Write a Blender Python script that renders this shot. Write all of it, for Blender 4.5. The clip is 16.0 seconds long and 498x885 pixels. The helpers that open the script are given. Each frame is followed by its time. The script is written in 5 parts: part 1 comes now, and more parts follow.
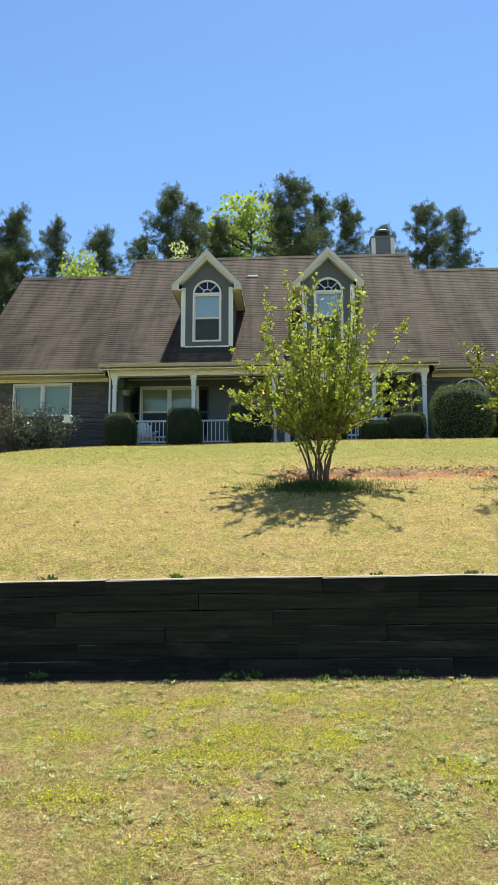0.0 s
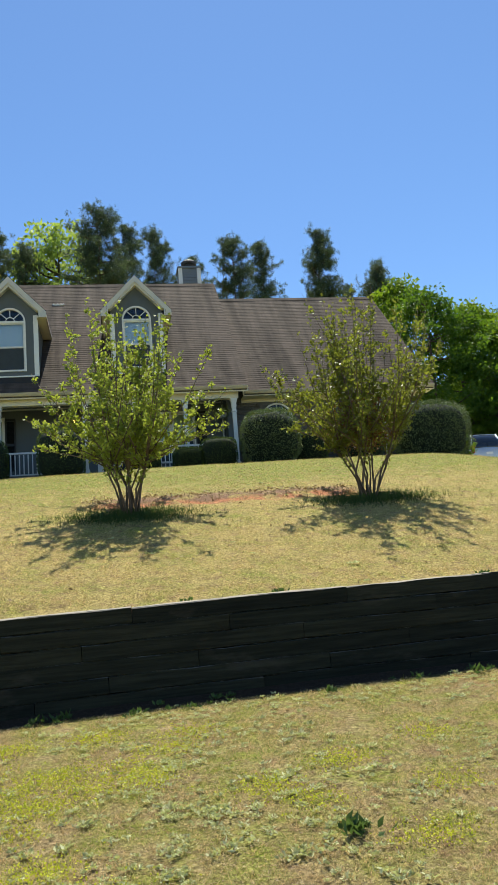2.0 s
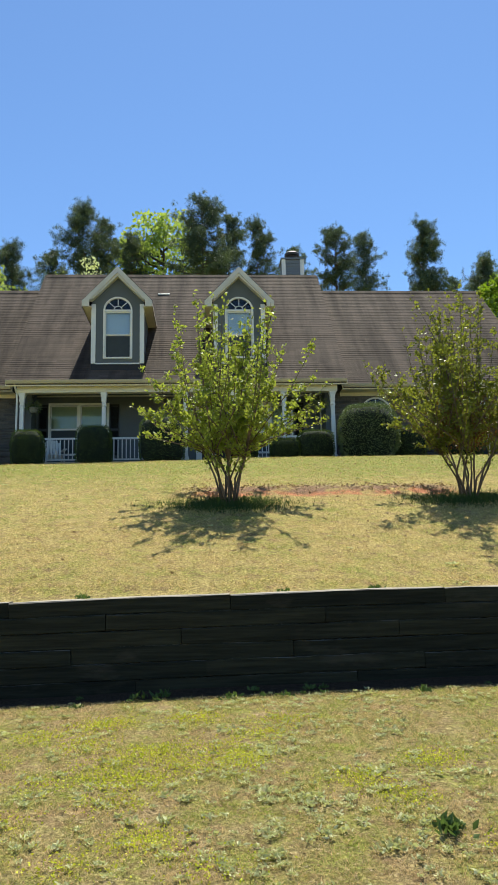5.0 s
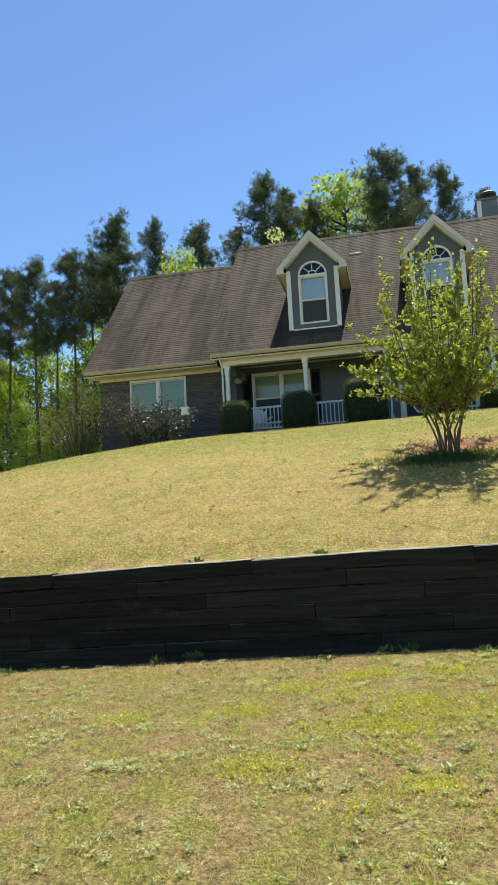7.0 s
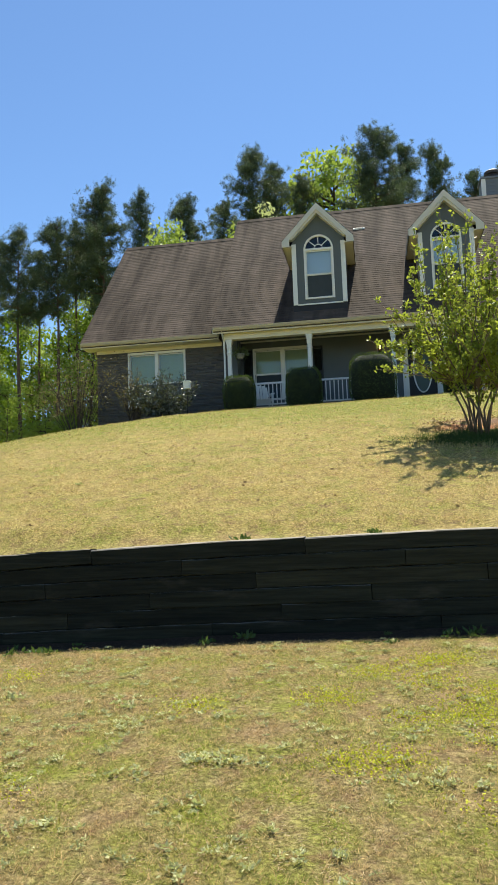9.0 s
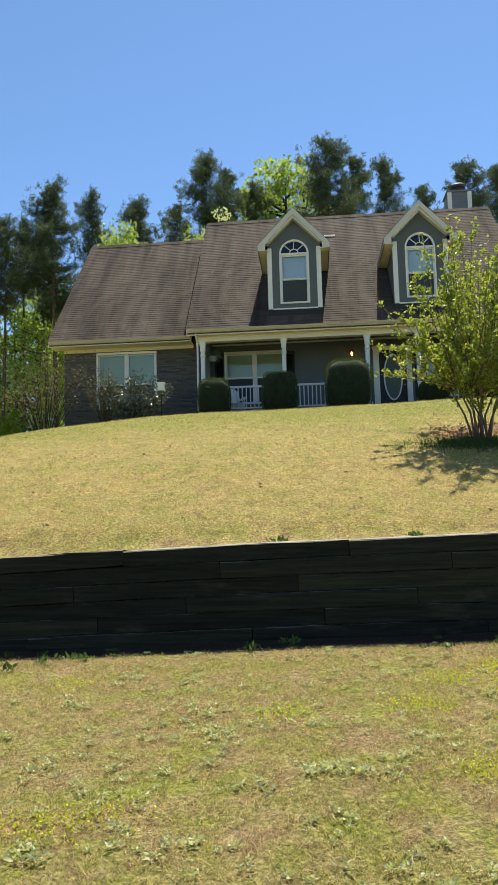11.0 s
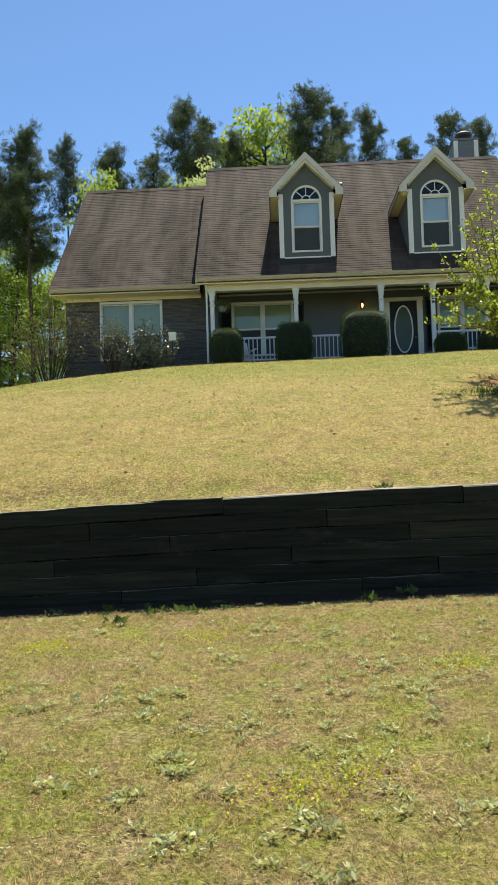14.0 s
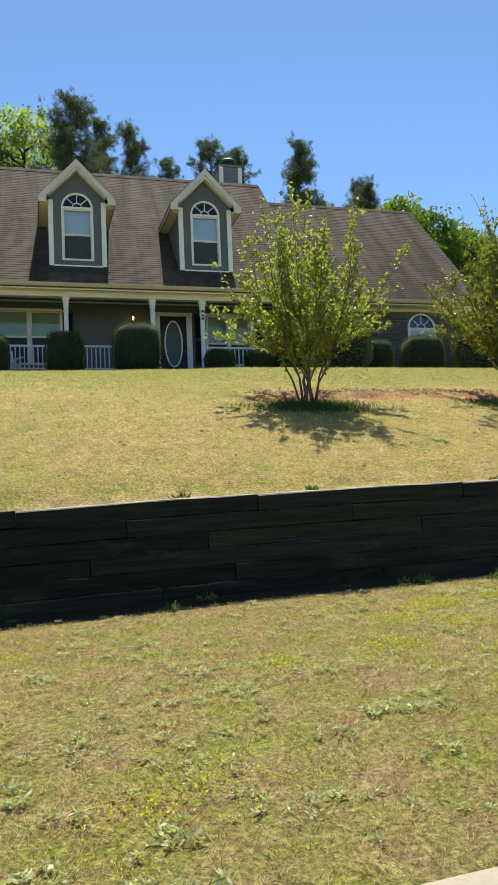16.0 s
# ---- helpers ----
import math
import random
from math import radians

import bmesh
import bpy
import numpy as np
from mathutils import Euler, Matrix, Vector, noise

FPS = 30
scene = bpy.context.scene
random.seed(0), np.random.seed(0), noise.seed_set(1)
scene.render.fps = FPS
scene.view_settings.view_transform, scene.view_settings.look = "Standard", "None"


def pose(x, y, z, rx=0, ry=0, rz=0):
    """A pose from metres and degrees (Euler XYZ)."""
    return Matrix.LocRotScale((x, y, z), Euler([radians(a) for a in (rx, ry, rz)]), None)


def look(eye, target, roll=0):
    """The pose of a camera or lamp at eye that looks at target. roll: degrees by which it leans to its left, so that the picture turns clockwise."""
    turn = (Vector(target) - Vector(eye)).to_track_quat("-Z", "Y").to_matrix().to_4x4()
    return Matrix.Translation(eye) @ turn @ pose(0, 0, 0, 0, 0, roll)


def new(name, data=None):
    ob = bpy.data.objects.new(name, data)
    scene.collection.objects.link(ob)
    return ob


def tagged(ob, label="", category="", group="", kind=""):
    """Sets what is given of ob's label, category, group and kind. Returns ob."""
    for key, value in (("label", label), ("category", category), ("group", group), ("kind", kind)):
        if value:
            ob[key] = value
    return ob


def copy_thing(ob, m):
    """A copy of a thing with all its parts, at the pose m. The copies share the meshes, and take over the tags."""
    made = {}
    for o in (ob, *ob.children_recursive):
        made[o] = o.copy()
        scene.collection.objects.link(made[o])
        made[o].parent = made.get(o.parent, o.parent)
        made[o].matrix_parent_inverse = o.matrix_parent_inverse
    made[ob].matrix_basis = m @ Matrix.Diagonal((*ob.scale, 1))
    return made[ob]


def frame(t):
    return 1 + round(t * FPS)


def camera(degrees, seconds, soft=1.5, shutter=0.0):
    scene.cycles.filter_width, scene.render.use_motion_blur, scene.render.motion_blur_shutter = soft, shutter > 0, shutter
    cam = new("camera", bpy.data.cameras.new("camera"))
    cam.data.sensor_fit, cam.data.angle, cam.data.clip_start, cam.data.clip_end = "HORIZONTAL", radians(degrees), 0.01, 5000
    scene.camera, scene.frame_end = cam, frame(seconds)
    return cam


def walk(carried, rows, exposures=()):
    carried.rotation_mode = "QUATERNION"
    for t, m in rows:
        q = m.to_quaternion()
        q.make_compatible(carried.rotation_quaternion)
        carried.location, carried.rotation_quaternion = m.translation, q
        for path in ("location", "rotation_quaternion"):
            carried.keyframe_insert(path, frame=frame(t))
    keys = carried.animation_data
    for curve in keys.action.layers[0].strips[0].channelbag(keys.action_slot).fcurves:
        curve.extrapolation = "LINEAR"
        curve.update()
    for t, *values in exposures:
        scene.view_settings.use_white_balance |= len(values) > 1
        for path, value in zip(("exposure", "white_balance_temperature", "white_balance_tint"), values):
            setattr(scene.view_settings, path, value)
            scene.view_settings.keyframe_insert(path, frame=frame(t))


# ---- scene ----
cam = camera(36.2, 16.0)
EXPOSURES = [(0.0, 0.98, 6700, 5), (0.5, 0.75, 6640, 5), (1.5, 0.74, 6530, 5), (3.5, 0.50, 6330, 5), (5.0, 0.76, 6530, 5), (8.0, 0.83, 6700, 5), (12.5, 0.76, 6850, 5), (16.0, 0.76, 6750, 5)]
PATH = [
    (0, (1.96, 1.941, 1.464), (1.85, 3.916, 1.758), -0.1),
    (0.5, (2.015, 1.902, 1.462), (2.064, 3.877, 1.779), -1.6),
    (1, (2.035, 1.959, 1.438), (2.183, 3.926, 1.769), -2.4),
    (1.5, (2.096, 1.941, 1.443), (2.343, 3.897, 1.779), -3.5),
    (2, (2.131, 1.985, 1.445), (2.494, 3.92, 1.793), -4.7),
    (2.5, (2.166, 2.004, 1.449), (2.685, 3.901, 1.813), -5.5),
    (3, (2.203, 2.034, 1.433), (2.858, 3.888, 1.798), -5.8),
    (3.5, (2.264, 2.062, 1.421), (2.95, 3.904, 1.787), -5.4),
    (4, (2.159, 2.049, 1.418), (2.693, 3.942, 1.78), -4.1),
    (4.5, (2.052, 2.012, 1.443), (2.381, 3.954, 1.788), -2.6),
    (5, (2.018, 1.871, 1.468), (2.136, 3.839, 1.804), -1.2),
    (7.3, (1.454, 2.028, 1.343), (1.058, 3.971, 1.597), -3.2),
    (7.5, (1.349, 2.059, 1.377), (1.015, 4.016, 1.619), -2.8),
    (8, (1.172, 2.154, 1.385), (0.921, 4.125, 1.613), -2.1),
    (8.5, (0.929, 2.179, 1.373), (0.633, 4.145, 1.595), -2.0),
    (8.7, (0.823, 2.228, 1.376), (0.487, 4.188, 1.585), -2.1),
    (10.8, (-0.383, 2.309, 1.348), (-0.532, 4.292, 1.563), -1.3),
    (11, (-0.5, 2.354, 1.35), (-0.664, 4.335, 1.571), -1.5),
    (11.5, (-0.823, 2.484, 1.325), (-1.062, 4.459, 1.532), -1.6),
    (12, (-1.102, 2.516, 1.31), (-1.356, 4.494, 1.469), -0.2),
    (12.5, (-1.318, 2.591, 1.305), (-1.576, 4.568, 1.463), 0.4),
    (13, (-1.542, 2.597, 1.271), (-1.737, 4.584, 1.396), 0.6),
    (13.5, (-1.759, 2.625, 1.273), (-1.838, 4.621, 1.371), 0.3),
    (14, (-1.992, 2.763, 1.26), (-2.07, 4.758, 1.37), -1.6),
    (14.5, (-2.218, 2.749, 1.254), (-2.234, 4.746, 1.364), -1.6),
    (15, (-2.336, 2.832, 1.234), (-2.128, 4.819, 1.329), -1.7),
    (15.5, (-2.423, 2.839, 1.244), (-2.087, 4.807, 1.351), -2.3),
    (16, (-2.414, 2.847, 1.241), (-1.867, 4.767, 1.365), -2.4),
]
walk(cam, [(t, look(eye, target, roll)) for t, eye, target, roll in PATH], EXPOSURES)
SKY, SUN = 0.105, 5.0                                   # strengths of the sky and the sun

# ---- world, sun, exposure ----
SUN_WAY = Vector((0.125, 0.485, 1.0)).normalized()      # from the place towards the sun
world = bpy.data.worlds.new("sky")
scene.world = world
world.use_nodes = True
wn, wl = world.node_tree.nodes, world.node_tree.links
sky = wn.new("ShaderNodeTexSky")
sky.sky_type, sky.sun_disc = "NISHITA", False
sky.sun_elevation = math.asin(SUN_WAY.z)
sky.sun_rotation = math.atan2(SUN_WAY.x, SUN_WAY.y)
sky.altitude, sky.air_density, sky.dust_density, sky.ozone_density = 300, 1.0, 0.08, 8.5
wl.new(sky.outputs[0], wn["Background"].inputs[0])
wn["Background"].inputs[1].default_value = SKY
sun = new("sun", bpy.data.lights.new("sun", "SUN"))
sun.data.energy, sun.data.angle, sun.data.color = SUN, radians(0.53), (1.0, 0.95, 0.86)
sun.matrix_world = look(SUN_WAY * 60, (0, 0, 0))


# ---- materials ----
def srgb(r, g, b):
    f = lambda c: c / 12.92 if c <= 0.04045 else ((c + 0.055) / 1.055) ** 2.4
    return (f(r / 255), f(g / 255), f(b / 255), 1)


class Nodes:
    """A short way to write node trees."""

    def __init__(self, name):
        self.mat = bpy.data.materials.new(name)
        self.mat.use_nodes = True
        self.tree = self.mat.node_tree
        self.bsdf = self.tree.nodes["Principled BSDF"]
        self.out = self.tree.nodes["Material Output"]
        self.where = self.add("ShaderNodeNewGeometry")

    def add(self, kind, **values):
        n = self.tree.nodes.new(kind)
        for k, v in values.items():
            n.inputs[k.replace("_", " ")].default_value = v
        return n

    def link(self, a, b):
        self.tree.links.new(a, b)

    def noise(self, scale, detail=4.0, stretch=(1, 1, 1), rough=0.55, own=False):
        src = self.add("ShaderNodeTexCoord").outputs["Object"] if own else self.where.outputs["Position"]
        if stretch != (1, 1, 1):
            m = self.add("ShaderNodeMapping")
            m.inputs["Scale"].default_value = stretch
            self.link(src, m.inputs["Vector"])
            src = m.outputs[0]
        n = self.add("ShaderNodeTexNoise", Scale=scale, Detail=detail, Roughness=rough)
        self.link(src, n.inputs["Vector"])
        return n.outputs["Fac"]

    def ramp(self, fac, stops):
        r = self.add("ShaderNodeValToRGB")
        e = r.color_ramp.elements
        while len(e) < len(stops):
            e.new(0.5)
        for el, (p, c) in zip(e, stops):
            el.position, el.color = p, (c if len(c) == 4 else (*c, 1))
        self.link(fac, r.inputs[0])
        return r.outputs[0]

    def steps(self, fac, lo, hi):
        r = self.add("ShaderNodeMapRange")
        r.inputs["From Min"].default_value, r.inputs["From Max"].default_value = lo, hi
        self.link(fac, r.inputs["Value"])
        return r.outputs[0]

    def mix(self, fac, a, b, how="MIX"):
        m = self.add("ShaderNodeMix")
        m.data_type, m.blend_type = "RGBA", how
        for sock, v in ((m.inputs[0], fac), (m.inputs[6], a), (m.inputs[7], b)):
            if isinstance(v, bpy.types.NodeSocket):
                self.link(v, sock)
            elif isinstance(v, (int, float)):
                sock.default_value = v
            else:
                sock.default_value = v if len(v) == 4 else (*v, 1)
        return m.outputs[2]

    def bump(self, height, strength=0.3, distance=0.01):
        b = self.add("ShaderNodeBump", Strength=strength, Distance=distance)
        self.link(height, b.inputs["Height"])
        self.link(b.outputs[0], self.bsdf.inputs["Normal"])

    def base(self, colour, rough=0.7, metal=0.0, spec=0.5):
        if isinstance(colour, bpy.types.NodeSocket):
            self.link(colour, self.bsdf.inputs["Base Color"])
        else:
            self.bsdf.inputs["Base Color"].default_value = colour if len(colour) == 4 else (*colour, 1)
        self.bsdf.inputs["Roughness"].default_value = rough
        self.bsdf.inputs["Metallic"].default_value = metal
        self.bsdf.inputs["Specular IOR Level"].default_value = spec
        return self.mat


def plain(name, colour, rough=0.6, metal=0.0, vary=0.12, scale=6.0, bump=0.15, grain=60.0, stretch=(1, 1, 1), spec=0.4):
    """A painted or worn surface: broad stains and a fine grain over one colour."""
    n = Nodes(name)
    c = colour[:3]
    broad = n.ramp(n.noise(scale, 5, stretch), [(0.3, tuple(v * (1 - vary) for v in c)), (0.7, tuple(min(1, v * (1 + vary)) for v in c))])
    fine = n.noise(grain, 3, stretch)
    col = n.mix(0.25, broad, n.ramp(fine, [(0.35, tuple(v * (1 - 1.5 * vary) for v in c)), (0.65, tuple(min(1, v * (1 + vary)) for v in c))]))
    n.bump(fine, bump, 0.004)
    return n.base(col, rough, metal, spec)


def leafy(name, dark, light, glow, shine=0.45, through_part=0.4, spec=0.22):
    """Leaves: each one its own tone, with light passing through."""
    n = Nodes(name)
    patch = n.noise(1.3, 3)
    isl = n.where.outputs["Random Per Island"]
    c = n.mix(isl, dark, light)
    c = n.mix(n.steps(patch, 0.35, 0.7), c, n.mix(0.6, c, light))
    n.base(c, shine, 0, spec)
    t = n.add("ShaderNodeBsdfTranslucent")
    n.link(n.mix(isl, glow, tuple(v * 0.75 for v in glow[:3])), t.inputs["Color"])
    m = n.add("ShaderNodeMixShader", Fac=through_part)
    n.link(n.bsdf.outputs[0], m.inputs[1])
    n.link(t.outputs[0], m.inputs[2])
    n.link(m.outputs[0], n.out.inputs["Surface"])
    return n.mat


def lawn(name, blades=False):
    """Spring grass: straw-coloured, half-dormant turf with greener and yellow-green drifts and bare red earth."""
    n = Nodes(name)
    sep = n.add("ShaderNodeSeparateXYZ")
    n.link(n.where.outputs["Position"], sep.inputs[0])
    big = n.noise(0.55, 4)
    mid = n.noise(2.6, 5, (1, 1, 1), 0.65)
    small = n.noise(16, 4)
    straw, pale = srgb(188, 164, 97), srgb(205, 187, 120)
    green, olive, lime = srgb(124, 140, 50), srgb(174, 172, 80), srgb(176, 184, 44)
    low = n.steps(sep.outputs["Y"], 11.2, 10.2)
    dry = n.mix(low, n.mix(small, straw, pale), n.mix(small, srgb(170, 143, 102), srgb(199, 175, 134)))
    wet = n.mix(small, green, olive)
    # greener below the wall and along the top of the rise, driest on the slope
    top = n.steps(sep.outputs["Y"], 17.0, 22.5)
    share = n.add("ShaderNodeMath"); share.operation = "ADD"
    a = n.add("ShaderNodeMath"); a.operation = "MULTIPLY"; a.inputs[1].default_value = 0.13
    b = n.add("ShaderNodeMath"); b.operation = "MULTIPLY"; b.inputs[1].default_value = 0.52
    n.link(low, a.inputs[0]); n.link(top, b.inputs[0])
    n.link(a.outputs[0], share.inputs[0]); n.link(b.outputs[0], share.inputs[1])
    s2 = n.add("ShaderNodeMath"); s2.operation = "ADD"
    n.link(share.outputs[0], s2.inputs[0])
    n.link(mid, s2.inputs[1])
    s3 = n.add("ShaderNodeMath"); s3.operation = "ADD"
    n.link(s2.outputs[0], s3.inputs[0])
    n.link(n.steps(big, 0.3, 2.8), s3.inputs[1])
    c = n.mix(n.steps(s3.outputs[0], 0.50, 0.86), dry, wet)
    yel = n.add("ShaderNodeMath"); yel.operation = "MULTIPLY"
    n.link(n.steps(n.noise(1.1, 4, (1, 1.3, 1)), 0.62, 0.76), yel.inputs[0])
    n.link(low, yel.inputs[1])
    c = n.mix(yel.outputs[0], c, n.mix(small, lime, wet))
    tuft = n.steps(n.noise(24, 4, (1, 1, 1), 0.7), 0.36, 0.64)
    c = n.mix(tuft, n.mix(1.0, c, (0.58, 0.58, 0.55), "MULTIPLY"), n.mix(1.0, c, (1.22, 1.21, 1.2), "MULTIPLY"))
    if blades:
        isl = n.where.outputs["Random Per Island"]
        dead = n.ramp(isl, [(0.58, (0, 0, 0)), (0.62, (1, 1, 1))])
        c = n.mix(dead, c, n.mix(small, srgb(206, 182, 134), srgb(164, 136, 98)))
        c = n.mix(isl, n.mix(1.0, c, (0.62, 0.62, 0.6), "MULTIPLY"), n.mix(1.0, c, (1.7, 1.68, 1.6), "MULTIPLY"))
        n.base(c, 0.6, 0, 0.25)
        t = n.add("ShaderNodeBsdfTranslucent")
        n.link(c, t.inputs["Color"])
        m = n.add("ShaderNodeMixShader", Fac=0.45)
        n.link(n.bsdf.outputs[0], m.inputs[1]); n.link(t.outputs[0], m.inputs[2])
        n.link(m.outputs[0], n.out.inputs["Surface"])
        return n.mat
    # an eroded bank above the two small trees: orange clay at its foot, brown litter on its brow
    orange, brown = n.mix(small, srgb(226, 156, 112), srgb(196, 124, 84)), n.mix(small, srgb(176, 138, 110), srgb(136, 106, 84))
    w2 = n.add("ShaderNodeMath"); w2.operation = "MULTIPLY"; w2.inputs[1].default_value = 0.9
    n.link(n.noise(1.4, 5, (1, 1, 1), 0.65), w2.inputs[0])
    wob = n.add("ShaderNodeMath"); wob.operation = "ADD"
    n.link(sep.outputs["Y"], wob.inputs[0]); n.link(w2.outputs[0], wob.inputs[1])
    strip = n.steps(wob.outputs[0], 16.78, 16.92)
    for f in (n.steps(wob.outputs[0], 17.72, 17.42), n.steps(sep.outputs["X"], 1.3, 2.2), n.steps(sep.outputs["X"], 7.5, 6.6), n.steps(mid, 0.36, 0.50)):
        k = n.add("ShaderNodeMath"); k.operation = "MULTIPLY"
        n.link(strip, k.inputs[0]); n.link(f, k.inputs[1])
        strip = k.outputs[0]
    c = n.mix(strip, c, n.mix(n.steps(wob.outputs[0], 17.05, 17.22), orange, brown))
    earth = n.mix(small, srgb(166, 134, 96), srgb(118, 94, 68))
    c = n.mix(n.steps(n.noise(5.5, 5, (1, 1, 1), 0.7), 0.50, 0.70), c, earth)
    # dark earth along the wall's foot; its colour also deepens the wall's shadow strip
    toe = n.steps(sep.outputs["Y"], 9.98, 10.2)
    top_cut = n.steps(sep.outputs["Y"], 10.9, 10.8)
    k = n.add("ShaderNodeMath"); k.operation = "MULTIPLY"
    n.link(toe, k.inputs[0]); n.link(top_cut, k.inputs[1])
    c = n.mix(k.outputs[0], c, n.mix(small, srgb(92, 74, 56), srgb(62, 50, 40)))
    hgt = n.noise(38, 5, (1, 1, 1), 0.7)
    # shade between the tufts painted in: colour halved in the bump's hollows
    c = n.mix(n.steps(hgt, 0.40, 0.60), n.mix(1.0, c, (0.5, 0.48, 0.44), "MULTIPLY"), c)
    n.bump(hgt, 1.0, 0.04)
    return n.base(c, 0.9, 0, 0.15)


def shingle_mat():
    n = Nodes("weathered_shingle")
    isl = n.where.outputs["Random Per Island"]
    c = n.ramp(isl, [(0.0, srgb(86, 75, 65)), (0.5, srgb(93, 81, 71)), (1.0, srgb(101, 88, 77))])
    streak = n.noise(1.0, 5, (1.5, 0.16, 0.16), 0.6)
    c = n.mix(n.steps(streak, 0.42, 0.64), c, n.mix(1.0, c, (0.46, 0.45, 0.43), "MULTIPLY"))
    fine = n.noise(90, 3)
    c = n.mix(n.steps(fine, 0.35, 0.65), n.mix(1.0, c, (0.82, 0.82, 0.82), "MULTIPLY"), c)
    n.bump(fine, 0.4, 0.006)
    return n.base(c, 0.9, 0, 0.12)


def stone_mat():
    n = Nodes("grey_ledge_stone")
    isl = n.where.outputs["Random Per Island"]
    c = n.ramp(isl, [(0.0, srgb(74, 74, 76)), (0.4, srgb(92, 90, 86)), (0.7, srgb(108, 102, 92)), (1.0, srgb(88, 80, 70))])
    fine = n.noise(30, 5)
    c = n.mix(0.35, c, n.ramp(fine, [(0.3, srgb(60, 60, 62)), (0.7, srgb(130, 126, 120))]))
    n.bump(fine, 0.6, 0.02)
    return n.base(c, 0.85, 0, 0.3)


def tie_mat(name, edge):
    """Old creosoted timber: nearly black, with long grain, checks and greyed patches."""
    n = Nodes(name)
    rnd = n.add("ShaderNodeObjectInfo").outputs["Random"]
    tone = n.ramp(rnd, [(0.0, srgb(42, 43, 34)), (0.5, srgb(50, 51, 40)), (1.0, srgb(60, 59, 45))])
    grain = n.noise(9, 6, (0.12, 1.6, 2.6), 0.7)
    c = n.mix(n.steps(grain, 0.38, 0.66), n.mix(1.0, tone, (0.45, 0.45, 0.47), "MULTIPLY"), tone)
    grey = n.noise(1.6, 5, (0.5, 1, 1.6), 0.65)
    c = n.mix(n.steps(grey, 0.58, 0.85), c, srgb(82, 75, 63))
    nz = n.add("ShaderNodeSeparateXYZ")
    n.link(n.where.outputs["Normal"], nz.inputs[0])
    c = n.mix(n.steps(nz.outputs["Z"], edge, edge + 0.12), c, n.mix(grain, srgb(120, 112, 100), srgb(176, 166, 150)))   # upward faces: weathered silver, with the sun's brightness on them painted in
    n.bump(grain, 0.7, 0.02)
    return n.base(c, 0.88, 0, 0.12)


def bark(name, a, b, scale=14, long=0.25):
    n = Nodes(name)
    g = n.noise(scale, 6, (1, 1, long), 0.7)
    n.bump(g, 0.8, 0.03)
    return n.base(n.ramp(g, [(0.3, a), (0.7, b)]), 0.9, 0, 0.2)


def glass_mat(name, tint, rough=0.02):
    """A pane: mostly what is behind it, with the sky's gloss on it."""
    n = Nodes(name)
    tr = n.add("ShaderNodeBsdfTransparent")
    tr.inputs["Color"].default_value = tint
    gl = n.add("ShaderNodeBsdfGlossy", Roughness=rough)
    fr = n.add("ShaderNodeFresnel", IOR=1.55)
    m = n.add("ShaderNodeMixShader")
    n.link(fr.outputs[0], m.inputs[0]); n.link(tr.outputs[0], m.inputs[1]); n.link(gl.outputs[0], m.inputs[2])
    n.link(m.outputs[0], n.out.inputs["Surface"])
    return n.mat


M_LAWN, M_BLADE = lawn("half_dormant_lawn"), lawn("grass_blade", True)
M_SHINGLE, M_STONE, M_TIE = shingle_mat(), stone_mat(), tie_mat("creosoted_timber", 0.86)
# top course: bevels take the painted sunlit, weathered edge too
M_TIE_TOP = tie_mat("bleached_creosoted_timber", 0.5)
M_ROOFDECK = plain("roof_deck", srgb(84, 74, 66), 0.9)
M_SIDING = plain("grey_green_siding", srgb(92, 97, 97), 0.75, vary=0.05, scale=2.0, bump=0.1)
M_WHITE = plain("white_trim_paint", srgb(226, 224, 214), 0.5, vary=0.05, scale=3)
M_PALE = plain("pale_rake_paint", srgb(206, 200, 184), 0.55, vary=0.05, scale=3)
M_CREAM = plain("cream_fascia_paint", srgb(224, 214, 186), 0.55, vary=0.06, scale=2)
M_GUTTER = plain("tan_gutter_metal", srgb(190, 176, 146), 0.45, vary=0.06, scale=2)
M_BLACK = plain("black_shutter_paint", srgb(30, 32, 32), 0.5, vary=0.15)
M_DOOR = plain("black_door_paint", srgb(16, 18, 20), 0.5, vary=0.12)
M_CEIL = plain("porch_ceiling_paint", srgb(150, 148, 136), 0.7, vary=0.05)
M_CONC = plain("pale_concrete", srgb(206, 190, 164), 0.85, vary=0.10, scale=0.7, bump=0.4, grain=40)
M_KERB = plain("worn_kerb_concrete", srgb(164, 152, 132), 0.85, vary=0.18, scale=2.5, bump=0.5, grain=50)
M_ROAD = plain("asphalt", (0.06, 0.06, 0.062), 0.9, vary=0.25, scale=1.2, bump=0.6, grain=120)
M_BLIND = plain("closed_pale_blind", srgb(184, 190, 156), 0.7, vary=0.04, scale=3)
# pale blind, whitened and blued to carry the sky's reflection in its colour
M_SHADE = plain("white_dormer_blind", srgb(224, 232, 246), 0.7, vary=0.04, scale=3)
M_SCREEN = plain("dark_insect_screen", srgb(58, 64, 66), 0.8, vary=0.1)
M_DARK = plain("dim_room_wall", srgb(90, 88, 84), 0.9)
M_GLASS = glass_mat("window_glass", (0.88, 0.93, 0.92, 1))
M_FANGLASS = glass_mat("fanlight_glass", (0.5, 0.56, 0.62, 1))
M_FROST = plain("frosted_oval_glass", srgb(66, 82, 68), 0.35, vary=0.16, scale=12, spec=0.4)
M_BRASS = plain("aged_brass", srgb(150, 120, 70), 0.35, metal=0.9, vary=0.1)
